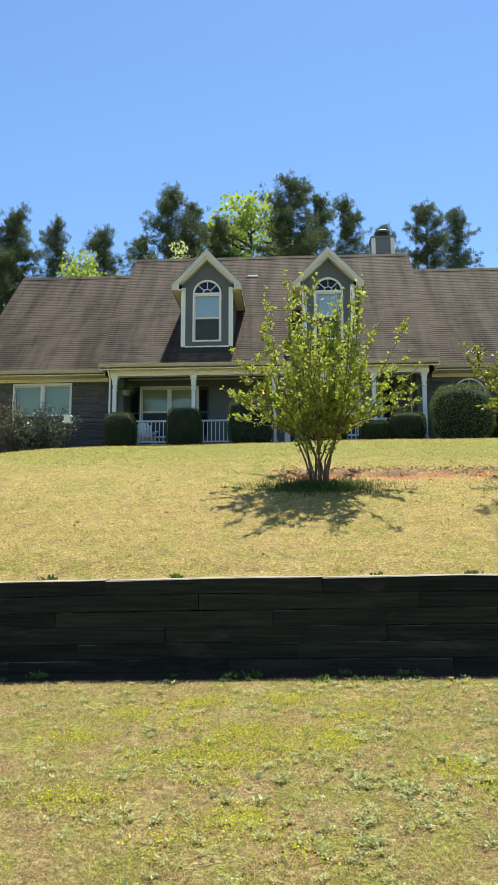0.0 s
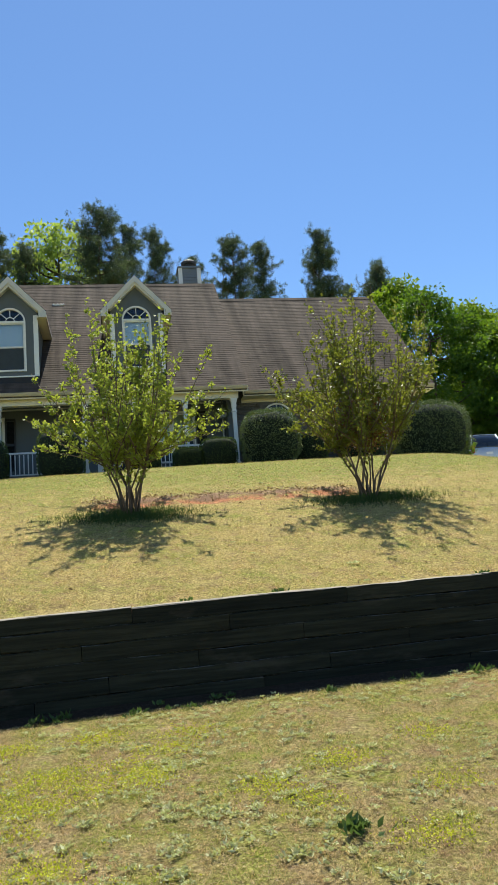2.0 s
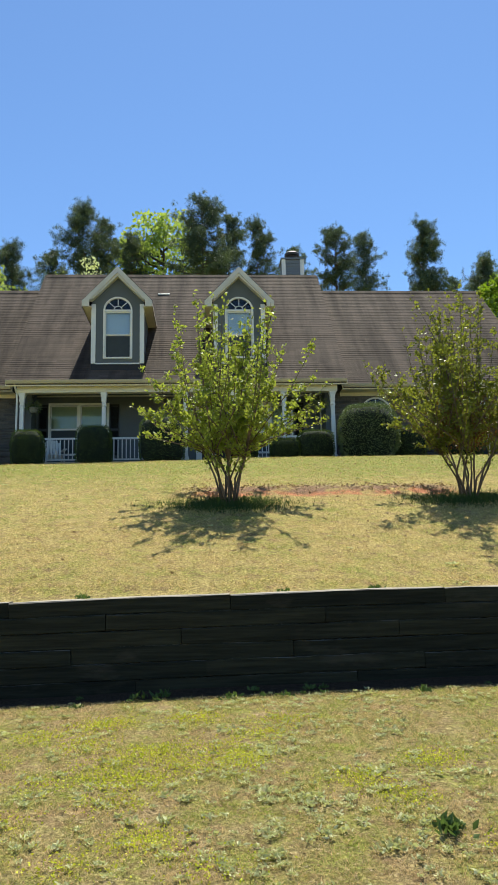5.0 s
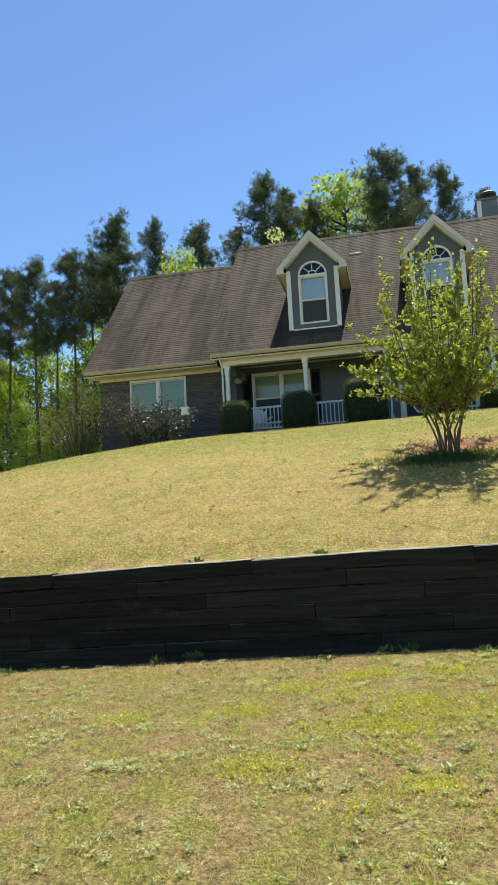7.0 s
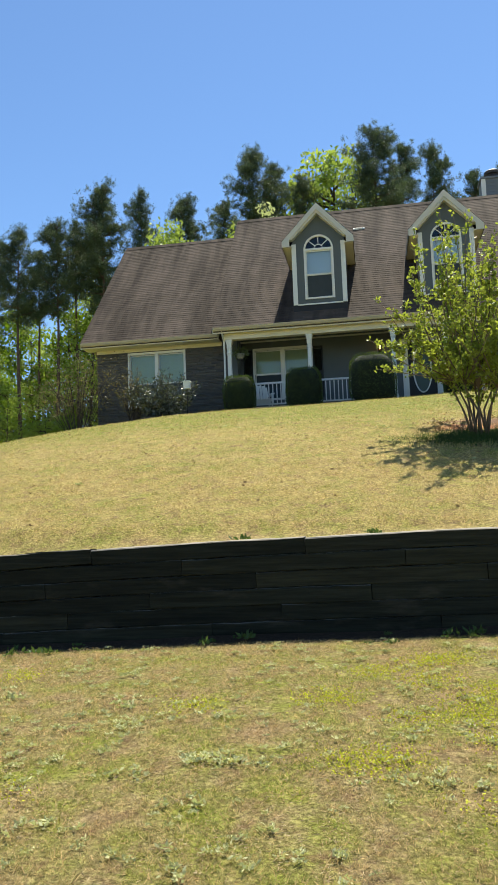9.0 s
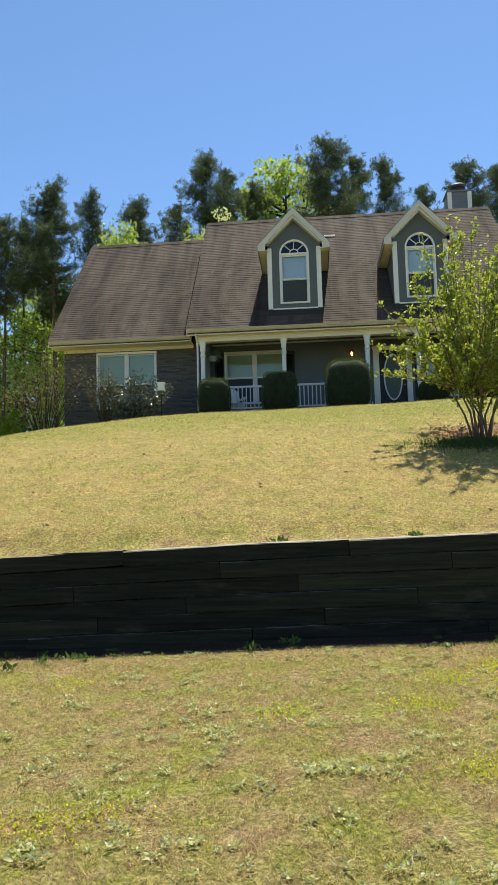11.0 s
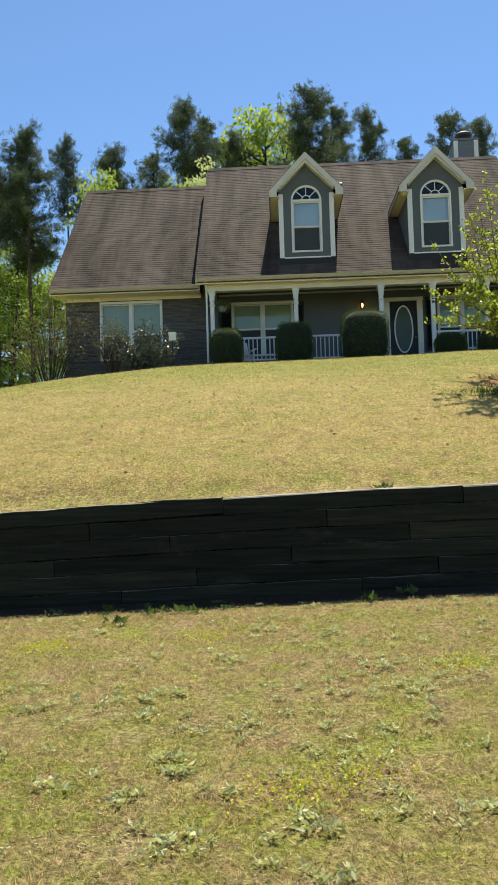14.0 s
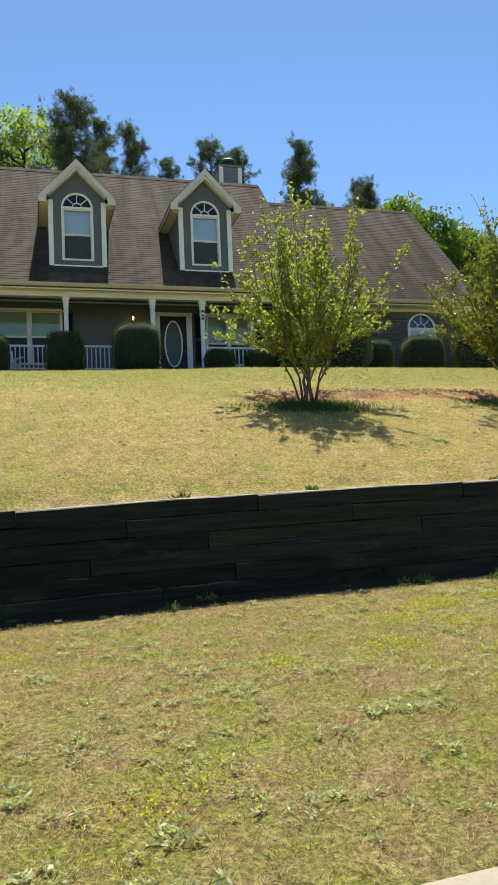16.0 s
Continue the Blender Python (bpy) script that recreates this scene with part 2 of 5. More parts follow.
M_DARKMETAL = plain("dark_metal", srgb(44, 42, 40), 0.5, metal=0.6)
M_CHIMCAP = plain("chimney_cap_metal", srgb(70, 66, 66), 0.6, metal=0.4, vary=0.2)
M_CHIM = plain("grey_chimney_siding", srgb(112, 118, 122), 0.75, vary=0.06, scale=2)
M_PINEBARK = bark("pine_bark", srgb(70, 58, 50), srgb(116, 96, 82))
M_BARK = bark("grey_brown_bark", srgb(56, 48, 42), srgb(100, 88, 76))
M_MYRTLE = bark("smooth_myrtle_bark", srgb(70, 60, 48), srgb(128, 110, 90), 8, 0.12)
M_NEEDLE = leafy("pine_needles", srgb(38, 52, 38), srgb(98, 110, 84), srgb(98, 114, 70), 0.6, 0.28)
M_LEAF = leafy("fresh_spring_leaves", srgb(46, 74, 18), srgb(98, 124, 36), srgb(146, 174, 40), 0.5, 0.45)
M_LEAF_DEEP = leafy("deep_green_leaves", srgb(36, 60, 18), srgb(80, 108, 36), srgb(112, 146, 34), 0.5, 0.42)
M_LEAF_LIME = leafy("lime_leaves", srgb(96, 124, 44), srgb(148, 166, 76), srgb(172, 190, 82), 0.5, 0.52)
M_MYRTLE_LEAF = leafy("myrtle_leaves", srgb(46, 62, 20), srgb(132, 146, 60), srgb(188, 200, 74), 0.45, 0.42, 0.24)
M_MYRTLE_OLIVE = leafy("olive_myrtle_leaves", srgb(42, 52, 22), srgb(110, 118, 50), srgb(158, 164, 54), 0.45, 0.4, 0.24)
M_BOX = leafy("clipped_boxwood_leaves", srgb(34, 46, 24), srgb(92, 106, 54), srgb(96, 116, 44), 0.7, 0.25)
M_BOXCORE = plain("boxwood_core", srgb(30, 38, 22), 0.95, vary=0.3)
M_CAMELLIA = leafy("glossy_shrub_leaves", srgb(30, 40, 28), srgb(124, 124, 108), srgb(90, 102, 50), 0.25, 0.15, 0.9)
M_HOLLY = leafy("holly_leaves", srgb(42, 56, 30), srgb(132, 142, 96), srgb(104, 122, 52), 0.55, 0.2)
M_LEAF_OLIVE = leafy("olive_spring_leaves", srgb(84, 96, 36), srgb(136, 140, 62), srgb(160, 164, 60), 0.5, 0.42)
M_BLOSSOM = leafy("cream_blossom", srgb(140, 158, 74), srgb(232, 234, 190), srgb(210, 218, 140), 0.6, 0.45)
M_REDLEAF = leafy("reddish_young_leaves", srgb(82, 54, 38), srgb(120, 92, 50), srgb(140, 96, 40), 0.5, 0.3)
# near-black for the strip that imitates shade below the dormers
M_SILL_SHADE = plain("dark_flashing", srgb(40, 40, 42), 0.7, vary=0.15)
M_BRONZE = leafy("bronze_new_leaves", srgb(84, 80, 54), srgb(140, 128, 92), srgb(140, 128, 70), 0.5, 0.32)
M_WEED = leafy("broadleaf_weed", srgb(56, 74, 34), srgb(222, 220, 170), srgb(206, 208, 122), 0.6, 0.38, 0.25)
M_WEED_TALL = leafy("green_weed", srgb(42, 60, 30), srgb(92, 112, 60), srgb(104, 128, 56), 0.6, 0.3)
M_STRAW = leafy("fallen_leaf", srgb(116, 92, 64), srgb(190, 168, 130), srgb(160, 130, 80), 0.7, 0.15)
M_CLOVER = leafy("flowering_clover", srgb(160, 172, 44), srgb(214, 210, 60), srgb(208, 208, 60), 0.6, 0.35)
M_TALLGRASS = leafy("uncut_grass", srgb(40, 56, 26), srgb(76, 94, 44), srgb(80, 104, 40), 0.6, 0.25)
M_THATCH = leafy("dry_thatch", srgb(138, 110, 80), srgb(206, 186, 146), srgb(180, 154, 106), 0.8, 0.25)


# ---- shaping ----
class Shape:
    """Collects simple solids into one mesh."""

    def __init__(self):
        self.v, self.f = [], []

    def add(self, verts, faces):
        k = len(self.v)
        self.v += [tuple(p) for p in verts]
        self.f += [tuple(i + k for i in f) for f in faces]
        return self

    def box(self, x0, x1, y0, y1, z0, z1):
        return self.add([(x, y, z) for z in (z0, z1) for y in (y0, y1) for x in (x0, x1)],
                        [(0, 2, 3, 1), (4, 5, 7, 6), (0, 1, 5, 4), (2, 6, 7, 3), (0, 4, 6, 2), (1, 3, 7, 5)])

    def soft_box(self, x0, x1, y0, y1, z0, z1, e=0.01):
        """A box with its four long edges chamfered (along z)."""
        ring = [(x0 + e, y0), (x1 - e, y0), (x1, y0 + e), (x1, y1 - e), (x1 - e, y1), (x0 + e, y1), (x0, y1 - e), (x0, y0 + e)]
        return self.prism(ring, z0, z1)

    def prism(self, ring, a, b, axis="z"):
        """An outline drawn out from a to b. axis: the way it is drawn out."""
        place = {"z": lambda p, q, h: (p, q, h), "y": lambda p, q, h: (p, h, q), "x": lambda p, q, h: (h, p, q)}[axis]
        n = len(ring)
        verts = [place(p, q, a) for p, q in ring] + [place(p, q, b) for p, q in ring]
        faces = [tuple(reversed(range(n))), tuple(range(n, 2 * n))] + [(i, (i + 1) % n, n + (i + 1) % n, n + i) for i in range(n)]
        return self.add(verts, faces)

    def tube(self, pts, radii, sides=6):
        """A round limb along pts, with a radius at each."""
        pts = [Vector(p) for p in pts]
        verts, faces = [], []
        for i, p in enumerate(pts):
            d = (pts[min(i + 1, len(pts) - 1)] - pts[max(i - 1, 0)]).normalized()
            u = d.cross(Vector((0.31, 0.83, 0.46))).normalized()
            w = d.cross(u)
            for k in range(sides):
                a = 2 * math.pi * k / sides
                verts.append(p + (u * math.cos(a) + w * math.sin(a)) * radii[i])
        for i in range(len(pts) - 1):
            for k in range(sides):
                a, b = i * sides + k, i * sides + (k + 1) % sides
                faces.append((a, b, b + sides, a + sides))
        faces += [tuple(reversed(range(sides))), tuple(range((len(pts) - 1) * sides, len(pts) * sides))]
        return self.add(verts, faces)

    def lathe(self, profile, cx=0, cy=0, sides=16):
        """Turned about an upright axis: (radius, height) pairs."""
        verts = [(cx + r * math.cos(2 * math.pi * k / sides), cy + r * math.sin(2 * math.pi * k / sides), z) for r, z in profile for k in range(sides)]
        faces = [(i * sides + k, i * sides + (k + 1) % sides, (i + 1) * sides + (k + 1) % sides, (i + 1) * sides + k)
                 for i in range(len(profile) - 1) for k in range(sides)]
        faces += [tuple(reversed(range(sides))), tuple(range((len(profile) - 1) * sides, len(profile) * sides))]
        return self.add(verts, faces)

    def leaf(self, p, way, side, length, width):
        """One leaf: a kite folded a little along its middle."""
        p, way, side = Vector(p), Vector(way), Vector(side)
        up = way.cross(side) * (0.18 * width)
        return self.add([p, p + way * length * 0.45 + side * width * 0.5 + up, p + way * length, p + way * length * 0.45 - side * width * 0.5 + up],
                        [(0, 1, 2), (0, 2, 3)])

    def mesh(self, name, material, smooth=False):
        me = bpy.data.meshes.new(name)
        me.from_pydata(self.v, [], self.f)
        me.materials.append(material)
        if smooth:
            me.polygons.foreach_set("use_smooth", [True] * len(me.polygons))
        me.update()
        return me


def thing(name, label, category, at=(0, 0, 0), group="", kind=""):
    ob = new(name)
    ob.location = at
    return tagged(ob, label, category, group, kind)


def part(name, shape, material, parent=None, label="", smooth=False, kind=""):
    """Links a shape, or a mesh, as one object under a thing or a part."""
    me = shape.mesh(name, material, smooth) if isinstance(shape, Shape) else shape
    ob = new(name, me)
    ob.parent = parent
    return tagged(ob, label, "", "", kind)


def solo(name, shape, material, label, category="", group="", kind="", smooth=False, at=(0, 0, 0)):
    ob = part(name, shape, material, None, "", smooth)
    ob.location = at
    return tagged(ob, label, category, group, kind)


def ease(x, pairs):
    """A smooth line through pairs of (x, value)."""
    xs, vs = [p[0] for p in pairs], [p[1] for p in pairs]
    if x <= xs[0]:
        return vs[0]
    if x >= xs[-1]:
        return vs[-1]
    i = max(k for k in range(len(xs)) if xs[k] <= x)
    i = min(i, len(xs) - 2)
    def slope(k):
        if k in (0, len(xs) - 1):
            j = 0 if k == 0 else len(xs) - 2
            return (vs[j + 1] - vs[j]) / (xs[j + 1] - xs[j])
        return (vs[k + 1] - vs[k - 1]) / (xs[k + 1] - xs[k - 1])
    h = xs[i + 1] - xs[i]
    u = (x - xs[i]) / h
    return ((1 + 2 * u) * (1 - u) ** 2 * vs[i] + u * (1 - u) ** 2 * h * slope(i) + u * u * (3 - 2 * u) * vs[i + 1] + u * u * (u - 1) * h * slope(i + 1))


# ---- the ground ----
WALL_Y = 10.56                                         # face of the retaining wall
KERB_Y = 5.41
KERB = [(-30, 5.20), (-4, 5.25), (-3.05, 5.27), (0, 5.42), (3, 5.42), (30, 5.41)]    # the kerb bends a little along the street
RISE = [(10.7, 1.17), (13, 1.86), (16, 2.78), (18.5, 3.50), (20, 3.90), (22, 4.41), (24, 4.79), (25.5, 4.95), (27, 5.05), (32, 5.24), (40, 5.38), (60, 5.8), (120, 7), (400, 8)]
WALL_TOP = [(-30, 0.55), (-12, 0.84), (-5, 1.04), (-2.6, 1.135), (-0.1, 1.20), (2.3, 1.237), (4.9, 1.262), (9, 1.275), (30, 1.3)]


def foot(x):
    """Height of the lawn at the foot of the retaining wall."""
    return ease(x, [(-30, -0.35), (-12, -0.1), (-4.3, 0.07), (-2.5, 0.12), (0, 0.19), (3, 0.25), (6, 0.28), (30, 0.3)])


def ground_z(x, y):
    edge = ease(x, KERB)
    if y < edge - 0.08:
        return -0.36 - 0.02 * min(4.0, KERB_Y - y) * (1 if y > 1 else 0)
    if y < 10.75:
        u = max(0.0, (y - edge) / (10.55 - edge))
        return -0.205 + (foot(x) + 0.205) * u + 0.012 * noise.noise((x * 0.9, y * 0.9, 1.0))
    z = ease(y, RISE)
    s = ease(y, [(10.7, 0.12), (16, 0.6), (22, 1.0), (400, 1.0)])
    d = max(0.0, -3 - x)
    z -= s * (0.0125 * d * d if d < 11 else 0.0125 * 121 + 0.12 * min(20, d - 11))
    d = max(0.0, x - 11.5)
    r = ease(y, [(10.7, 0.15), (16, 0.6), (22, 1.0), (25.5, 1.0), (31, 0.12), (400, 0.1)])
    z -= r * 0.185 * d * d / (d + 1.2) if d < 14 else r * 2.4
    z -= ease(x, [(-11, 0.02), (-7, 0.12), (-3, 0.11), (1, 0.06), (4, 0.0), (60, 0.0)]) * ease(y, [(18, 0.0), (23, 1.0), (26, 1.0), (30, 0.0)])
    if 16.4 < y < 18.6:                                 # the worn bank above the small trees
        z += ease(x, [(0.8, 0.0), (2.0, 1.0), (6.6, 1.0), (7.6, 0.0)]) * ease(y, [(16.4, 0.0), (16.5, 0.0), (16.78, 0.055), (17.2, 0.05), (18.6, 0.0)])
    if y < 11.25:                                       # the turf meets the top of the ties
        z = z + (ease(x, WALL_TOP) - 0.03 - z) * max(0.0, min(1.0, (11.25 - y) / 0.4))
    return z + (0.02 * noise.noise((x * 0.7, y * 0.7, 4.0)) if y > 11 else 0)


def lines(*spans):
    out = []
    for a, b, n in spans:
        out += [a + (b - a) * k / n for k in range(n)]
    return out + [spans[-1][1]]


gx = lines((-600, -60, 10), (-60, -16, 16), (-16, 22, 100), (22, 60, 16), (60, 600, 10))
gy = lines((-600, -20, 8), (-20, 4.9, 12)) + [5.12, 5.22, 5.3] + lines((5.5, 10.5, 22)) + [10.73, 10.77] + lines((10.85, 16.38, 20), (16.38, 17.3, 12), (17.3, 30, 48)) + lines((31, 60, 20)) + lines((70, 700, 12))
gs = Shape()
gs.v = [(x, y, ground_z(x, y)) for y in gy for x in gx]
w = len(gx)
gs.f = [(j * w + i, j * w + i + 1, (j + 1) * w + i + 1, (j + 1) * w + i) for j in range(len(gy) - 1) for i in range(w - 1)]
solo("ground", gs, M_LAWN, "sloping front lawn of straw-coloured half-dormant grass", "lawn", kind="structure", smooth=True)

rs = Shape()
rs.prism([(-8.0, -0.44), (KERB_Y - 0.35, -0.40), (KERB_Y - 0.35, -0.33), (-1.5, -0.30), (-8.0, -0.36)], -200, 200, "x")
solo("road", rs, M_ROAD, "grey asphalt street in front of the lawn", "road", kind="structure")

kerb = thing("kerb", "pale worn concrete kerb along the lawn's edge", "kerb", kind="structure")
for k in range(-8, 9):
    ks = Shape()
    x0 = k * 3.05
    ks.prism([(KERB_Y - 0.36, -0.42), (KERB_Y - 0.36, -0.315), (KERB_Y - 0.17, -0.31), (KERB_Y - 0.15, -0.30), (KERB_Y - 0.12, -0.215), (KERB_Y - 0.09, -0.19), (KERB_Y + 0.03, -0.185),
              (KERB_Y + 0.05, -0.20), (KERB_Y + 0.05, -0.45)], x0 + 0.006, x0 + 3.044, "x")
    ks.v = [(x, y - KERB_Y + ease(x, KERB), z) for x, y, z in ks.v]
    part("kerb_stone", ks, M_KERB, kerb)

# the driveway: a parking pad beside the house and a leg down to the street
def slab(name, label, left, right):
    s = Shape()
    n = len(left)
    for (a, b), (c, d) in zip(left, right):
        for k in range(5):
            x, y = a + (c - a) * k / 4, b + (d - b) * k / 4
            z = max(ground_z(x, y), ground_z(x + .6, y), ground_z(x - .6, y)) + 0.05
            s.v += [(x, y, z), (x, y, z - 0.22)]
    for j in range(n - 1):
        for k in range(4):
            a, b = (j * 5 + k) * 2, ((j + 1) * 5 + k) * 2
            s.f += [(a, a + 2, b + 2, b), (a + 1, b + 1, b + 3, a + 3)]
        for k in (0, 4):
            a, b = (j * 5 + k) * 2, ((j + 1) * 5 + k) * 2
            s.f.append((a, b, b + 1, a + 1))
    return solo(name, s, M_CONC, label, "driveway", kind="structure", smooth=False)


slab("parking_pad", "sunlit pale concrete parking pad beside the house", [(16.0, 28.0 + k) for k in range(15)], [(31.0, 28.0 + k) for k in range(15)])
leg = [(21.4, 28.0), (21.2, 27), (20.9, 26), (20.9, 24), (21.8, 21), (22.6, 17), (23.6, 13), (24.4, 9), (24.8, 5.4)]
slab("driveway_leg", "sunlit pale concrete driveway running down to the street", leg, [(x + 3.6, y) for x, y in leg])

# ---- retaining wall of old railway ties ----
def tie_mesh(name, length, seed, h=0.174, d=0.22, material=None):
    """One weathered tie: eight-sided section, wavering along its length, with knocked corners."""
    r = random.Random(seed)
    n, s = 9, Shape()
    e = 0.010
    ring = [(-d / 2 + e, -h / 2), (d / 2 - e, -h / 2), (d / 2, -h / 2 + e), (d / 2, h / 2 - e), (d / 2 - e, h / 2), (-d / 2 + e, h / 2), (-d / 2, h / 2 - e), (-d / 2, -h / 2 + e)]
    for i in range(n):
        x = -length / 2 + length * i / (n - 1)
        dy, dz = r.uniform(-0.008, 0.008), r.uniform(-0.004, 0.004)
        k = 0.975 if i in (0, n - 1) else 1.0
        s.v += [(x, (p + dy + r.uniform(-0.003, 0.003)) * k, (q + dz + r.uniform(-0.004, 0.004)) * k) for p, q in ring]
    for i in range(n - 1):
        s.f += [(i * 8 + j, (i + 1) * 8 + j, (i + 1) * 8 + (j + 1) % 8, i * 8 + (j + 1) % 8) for j in range(8)]
    s.f += [tuple(range(8)), tuple(reversed(range((n - 1) * 8, n * 8)))]
    return s.mesh(name, material or M_TIE)


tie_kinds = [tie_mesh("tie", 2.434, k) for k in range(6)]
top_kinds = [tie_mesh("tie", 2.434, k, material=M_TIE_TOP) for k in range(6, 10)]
retaining_wall = thing("retaining_wall", "low retaining wall of dark creosoted railway ties, in shade", "wall", kind="structure")
tr = random.Random(5)
backing = Shape()
backing.v = []
xs = [-24 + k * 2 for k in range(27)]
for x in xs:
    backing.v += [(x, WALL_Y + 0.16, -0.6), (x, WALL_Y + 0.16, ease(x, WALL_TOP) - 0.09), (x, WALL_Y + 0.22, ease(x, WALL_TOP) - 0.09), (x, WALL_Y + 0.22, -0.6)]
for i in range(len(xs) - 1):
    backing.f += [(i * 4 + j, (i + 1) * 4 + j, (i + 1) * 4 + (j + 1) % 4, i * 4 + (j + 1) % 4) for j in range(4)]
part("backing", backing, M_BOXCORE, retaining_wall)
for course in range(7):
    shift = (0.0, 1.38, 0.55, 1.75, 0.28, 1.05, 2.0)[course]
    for k in range(-8, 10):
        xm = -0.145 + 1.22 + 2.44 * k - shift
        if not -22 < xm < 26:
            continue
        zt0, zt1 = ease(xm - 1.2, WALL_TOP), ease(xm + 1.2, WALL_TOP)
        tilt = math.atan2(zt1 - zt0, 2.4) + (0.004 if course == 0 else tr.uniform(-0.003, 0.003))
        z = (zt0 + zt1) / 2 - 0.088 - course * 0.1765
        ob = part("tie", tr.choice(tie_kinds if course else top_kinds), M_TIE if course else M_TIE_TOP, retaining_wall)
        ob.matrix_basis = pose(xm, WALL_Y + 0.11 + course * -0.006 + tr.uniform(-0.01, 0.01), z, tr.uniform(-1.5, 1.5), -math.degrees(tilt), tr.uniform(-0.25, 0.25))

# ---- the house ----
FLOOR, BEAM, EAVE = 5.15, 7.49, 7.86
house = thing("house", "grey one-and-a-half-storey house with a brown shingle roof and porch", "house")
XL, XR = -4.46, 6.85                                    # ends of the main roof
WL, WR = -9.38, 13.87                                   # outer ends of the wings' roofs
MAIN = (26.62, EAVE, 32.45, 13.85)                      # eave y, z and ridge y, z
WING = (27.32, 7.845, 32.65, 13.22)


def roof(x0, x1, spec, name, label, skip=None):
    """A gable roof: a deck with thickness, and courses of overlapping shingles on both slopes."""
    ey, ez, ry, rz = spec
    run, rise = ry - ey, rz - ez
    by = ry + run
    t = 0.16
    deck = Shape()
    deck.prism([(ey, ez - t), (ey, ez), (ry, rz), (by, ez), (by, ez - t), (ry, rz - t * 1.3)], x0, x1, "x")
    ob = part(name, deck, M_ROOFDECK, house, label)
    s = Shape()
    rr = random.Random(hash((int(x0 * 10), 7)) % 1000)
    length = math.hypot(run, rise)
    courses = int(length / 0.145)
    nrm = Vector((0, -rise, run)).normalized()
    for side in (1, -1):
        for c in range(courses + 1):
            a, b = c * length / (courses + 1), (c + 1.25) * length / (courses + 1)
            b = min(b, length)
            x = x0 - 0.05 - rr.uniform(0, 0.7)
            while x < x1 + 0.05:
                w = rr.choice((0.32, 0.5, 0.7, 0.95)) if side == 1 else 1.9
                xa, xb = max(x, x0 - 0.05), min(x + w, x1 + 0.05)
                x += w
                if xb - xa < 0.03:
                    continue
                lift, wob = 0.010, rr.uniform(0, 0.005)
                pts = []
                for d, up in ((a - wob, lift), (b, 0.002)):
                    y, z = ey + run * d / length, ez + rise * d / length
                    p = Vector((0, y, z)) + nrm * up
                    pts.append((p.y if side == 1 else 2 * ry - p.y, p.z))
                q = Vector((0, ey + run * (a - wob) / length, ez + rise * (a - wob) / length))
                qy = q.y if side == 1 else 2 * ry - q.y
                k = len(s.v)
                s.v += [(xa, qy, q.z), (xb, qy, q.z), (xb, *pts[0]), (xa, *pts[0]), (xb, *pts[1]), (xa, *pts[1])]
                s.f += [(k, k + 1, k + 2, k + 3), (k + 3, k + 2, k + 4, k + 5)] if side == 1 else [(k + 1, k, k + 3, k + 2), (k + 2, k + 3, k + 5, k + 4)]
    for k in range(int((x1 - x0) / 0.3)):                # ridge caps
        a = x0 + k * (x1 - x0) / int((x1 - x0) / 0.3)
        s.prism([(ry - 0.15, rz - 0.14 * rise / run + 0.02), (ry, rz + 0.045), (ry + 0.15, rz - 0.14 * rise / run + 0.02), (ry, rz + 0.02)], a, a + 0.32, "x")
    part("shingles", s, M_SHINGLE, ob, "streaked brown asphalt shingles", kind="stuff")
    for x in (x0, x1):                                   # rake boards
        f = Shape()
        f.prism([(ey, ez - 0.2), (ey, ez - 0.02), (ry, rz - 0.02), (by, ez - 0.02), (by, ez - 0.2), (ry, rz - 0.22)], x - 0.025, x + 0.025, "x")
        part("rake_board", f, M_CREAM, ob)
    return ob


roof(XL, XR, MAIN, "main_roof", "streaked brown shingle roof over the porch")
roof(WL, XL, WING, "wing_roof", "lower brown shingle roof with dark streaks")
roof(XR, WR, WING, "wing_roof", "lower brown shingle roof with dark streaks")


def wall_shape(x0, x1, z0, z1, y0, y1, holes):
    """A wall with openings through it: holes of (x0, x1, z0, z1)."""
    s = Shape()
    cx = sorted({x0, x1, *(h[0] for h in holes), *(h[1] for h in holes)})
    cz = sorted({z0, z1, *(h[2] for h in holes), *(h[3] for h in holes)})
    nx, nz = len(cx), len(cz)
    full = lambda i, j: 0 <= i < nx - 1 and 0 <= j < nz - 1 and not any(h[0] <= (cx[i] + cx[i + 1]) / 2 <= h[1] and h[2] <= (cz[j] + cz[j + 1]) / 2 <= h[3] for h in holes)
    at = lambda i, j, back: (i * nz + j) * 2 + back
    verts = [(x, y, z) for x in cx for z in cz for y in (y0, y1)]
    faces = []
    for i in range(nx - 1):
        for j in range(nz - 1):
            if not full(i, j):
                continue
            ring = ((i, j), (i + 1, j), (i + 1, j + 1), (i, j + 1))
            faces.append(tuple(at(*p, 0) for p in ring))
            faces.append(tuple(at(*p, 1) for p in reversed(ring)))
            for k, (di, dj) in enumerate(((0, -1), (1, 0), (0, 1), (-1, 0))):
                if not full(i + di, j + dj):
                    p, q = ring[k], ring[(k + 1) % 4]
                    faces.append((at(*q, 0), at(*p, 0), at(*p, 1), at(*q, 1)))
    kept = sorted({v for f in faces for v in f})
    place = {v: k for k, v in enumerate(kept)}
    s.add([verts[v] for v in kept], [tuple(place[v] for v in f) for f in faces])
    return s


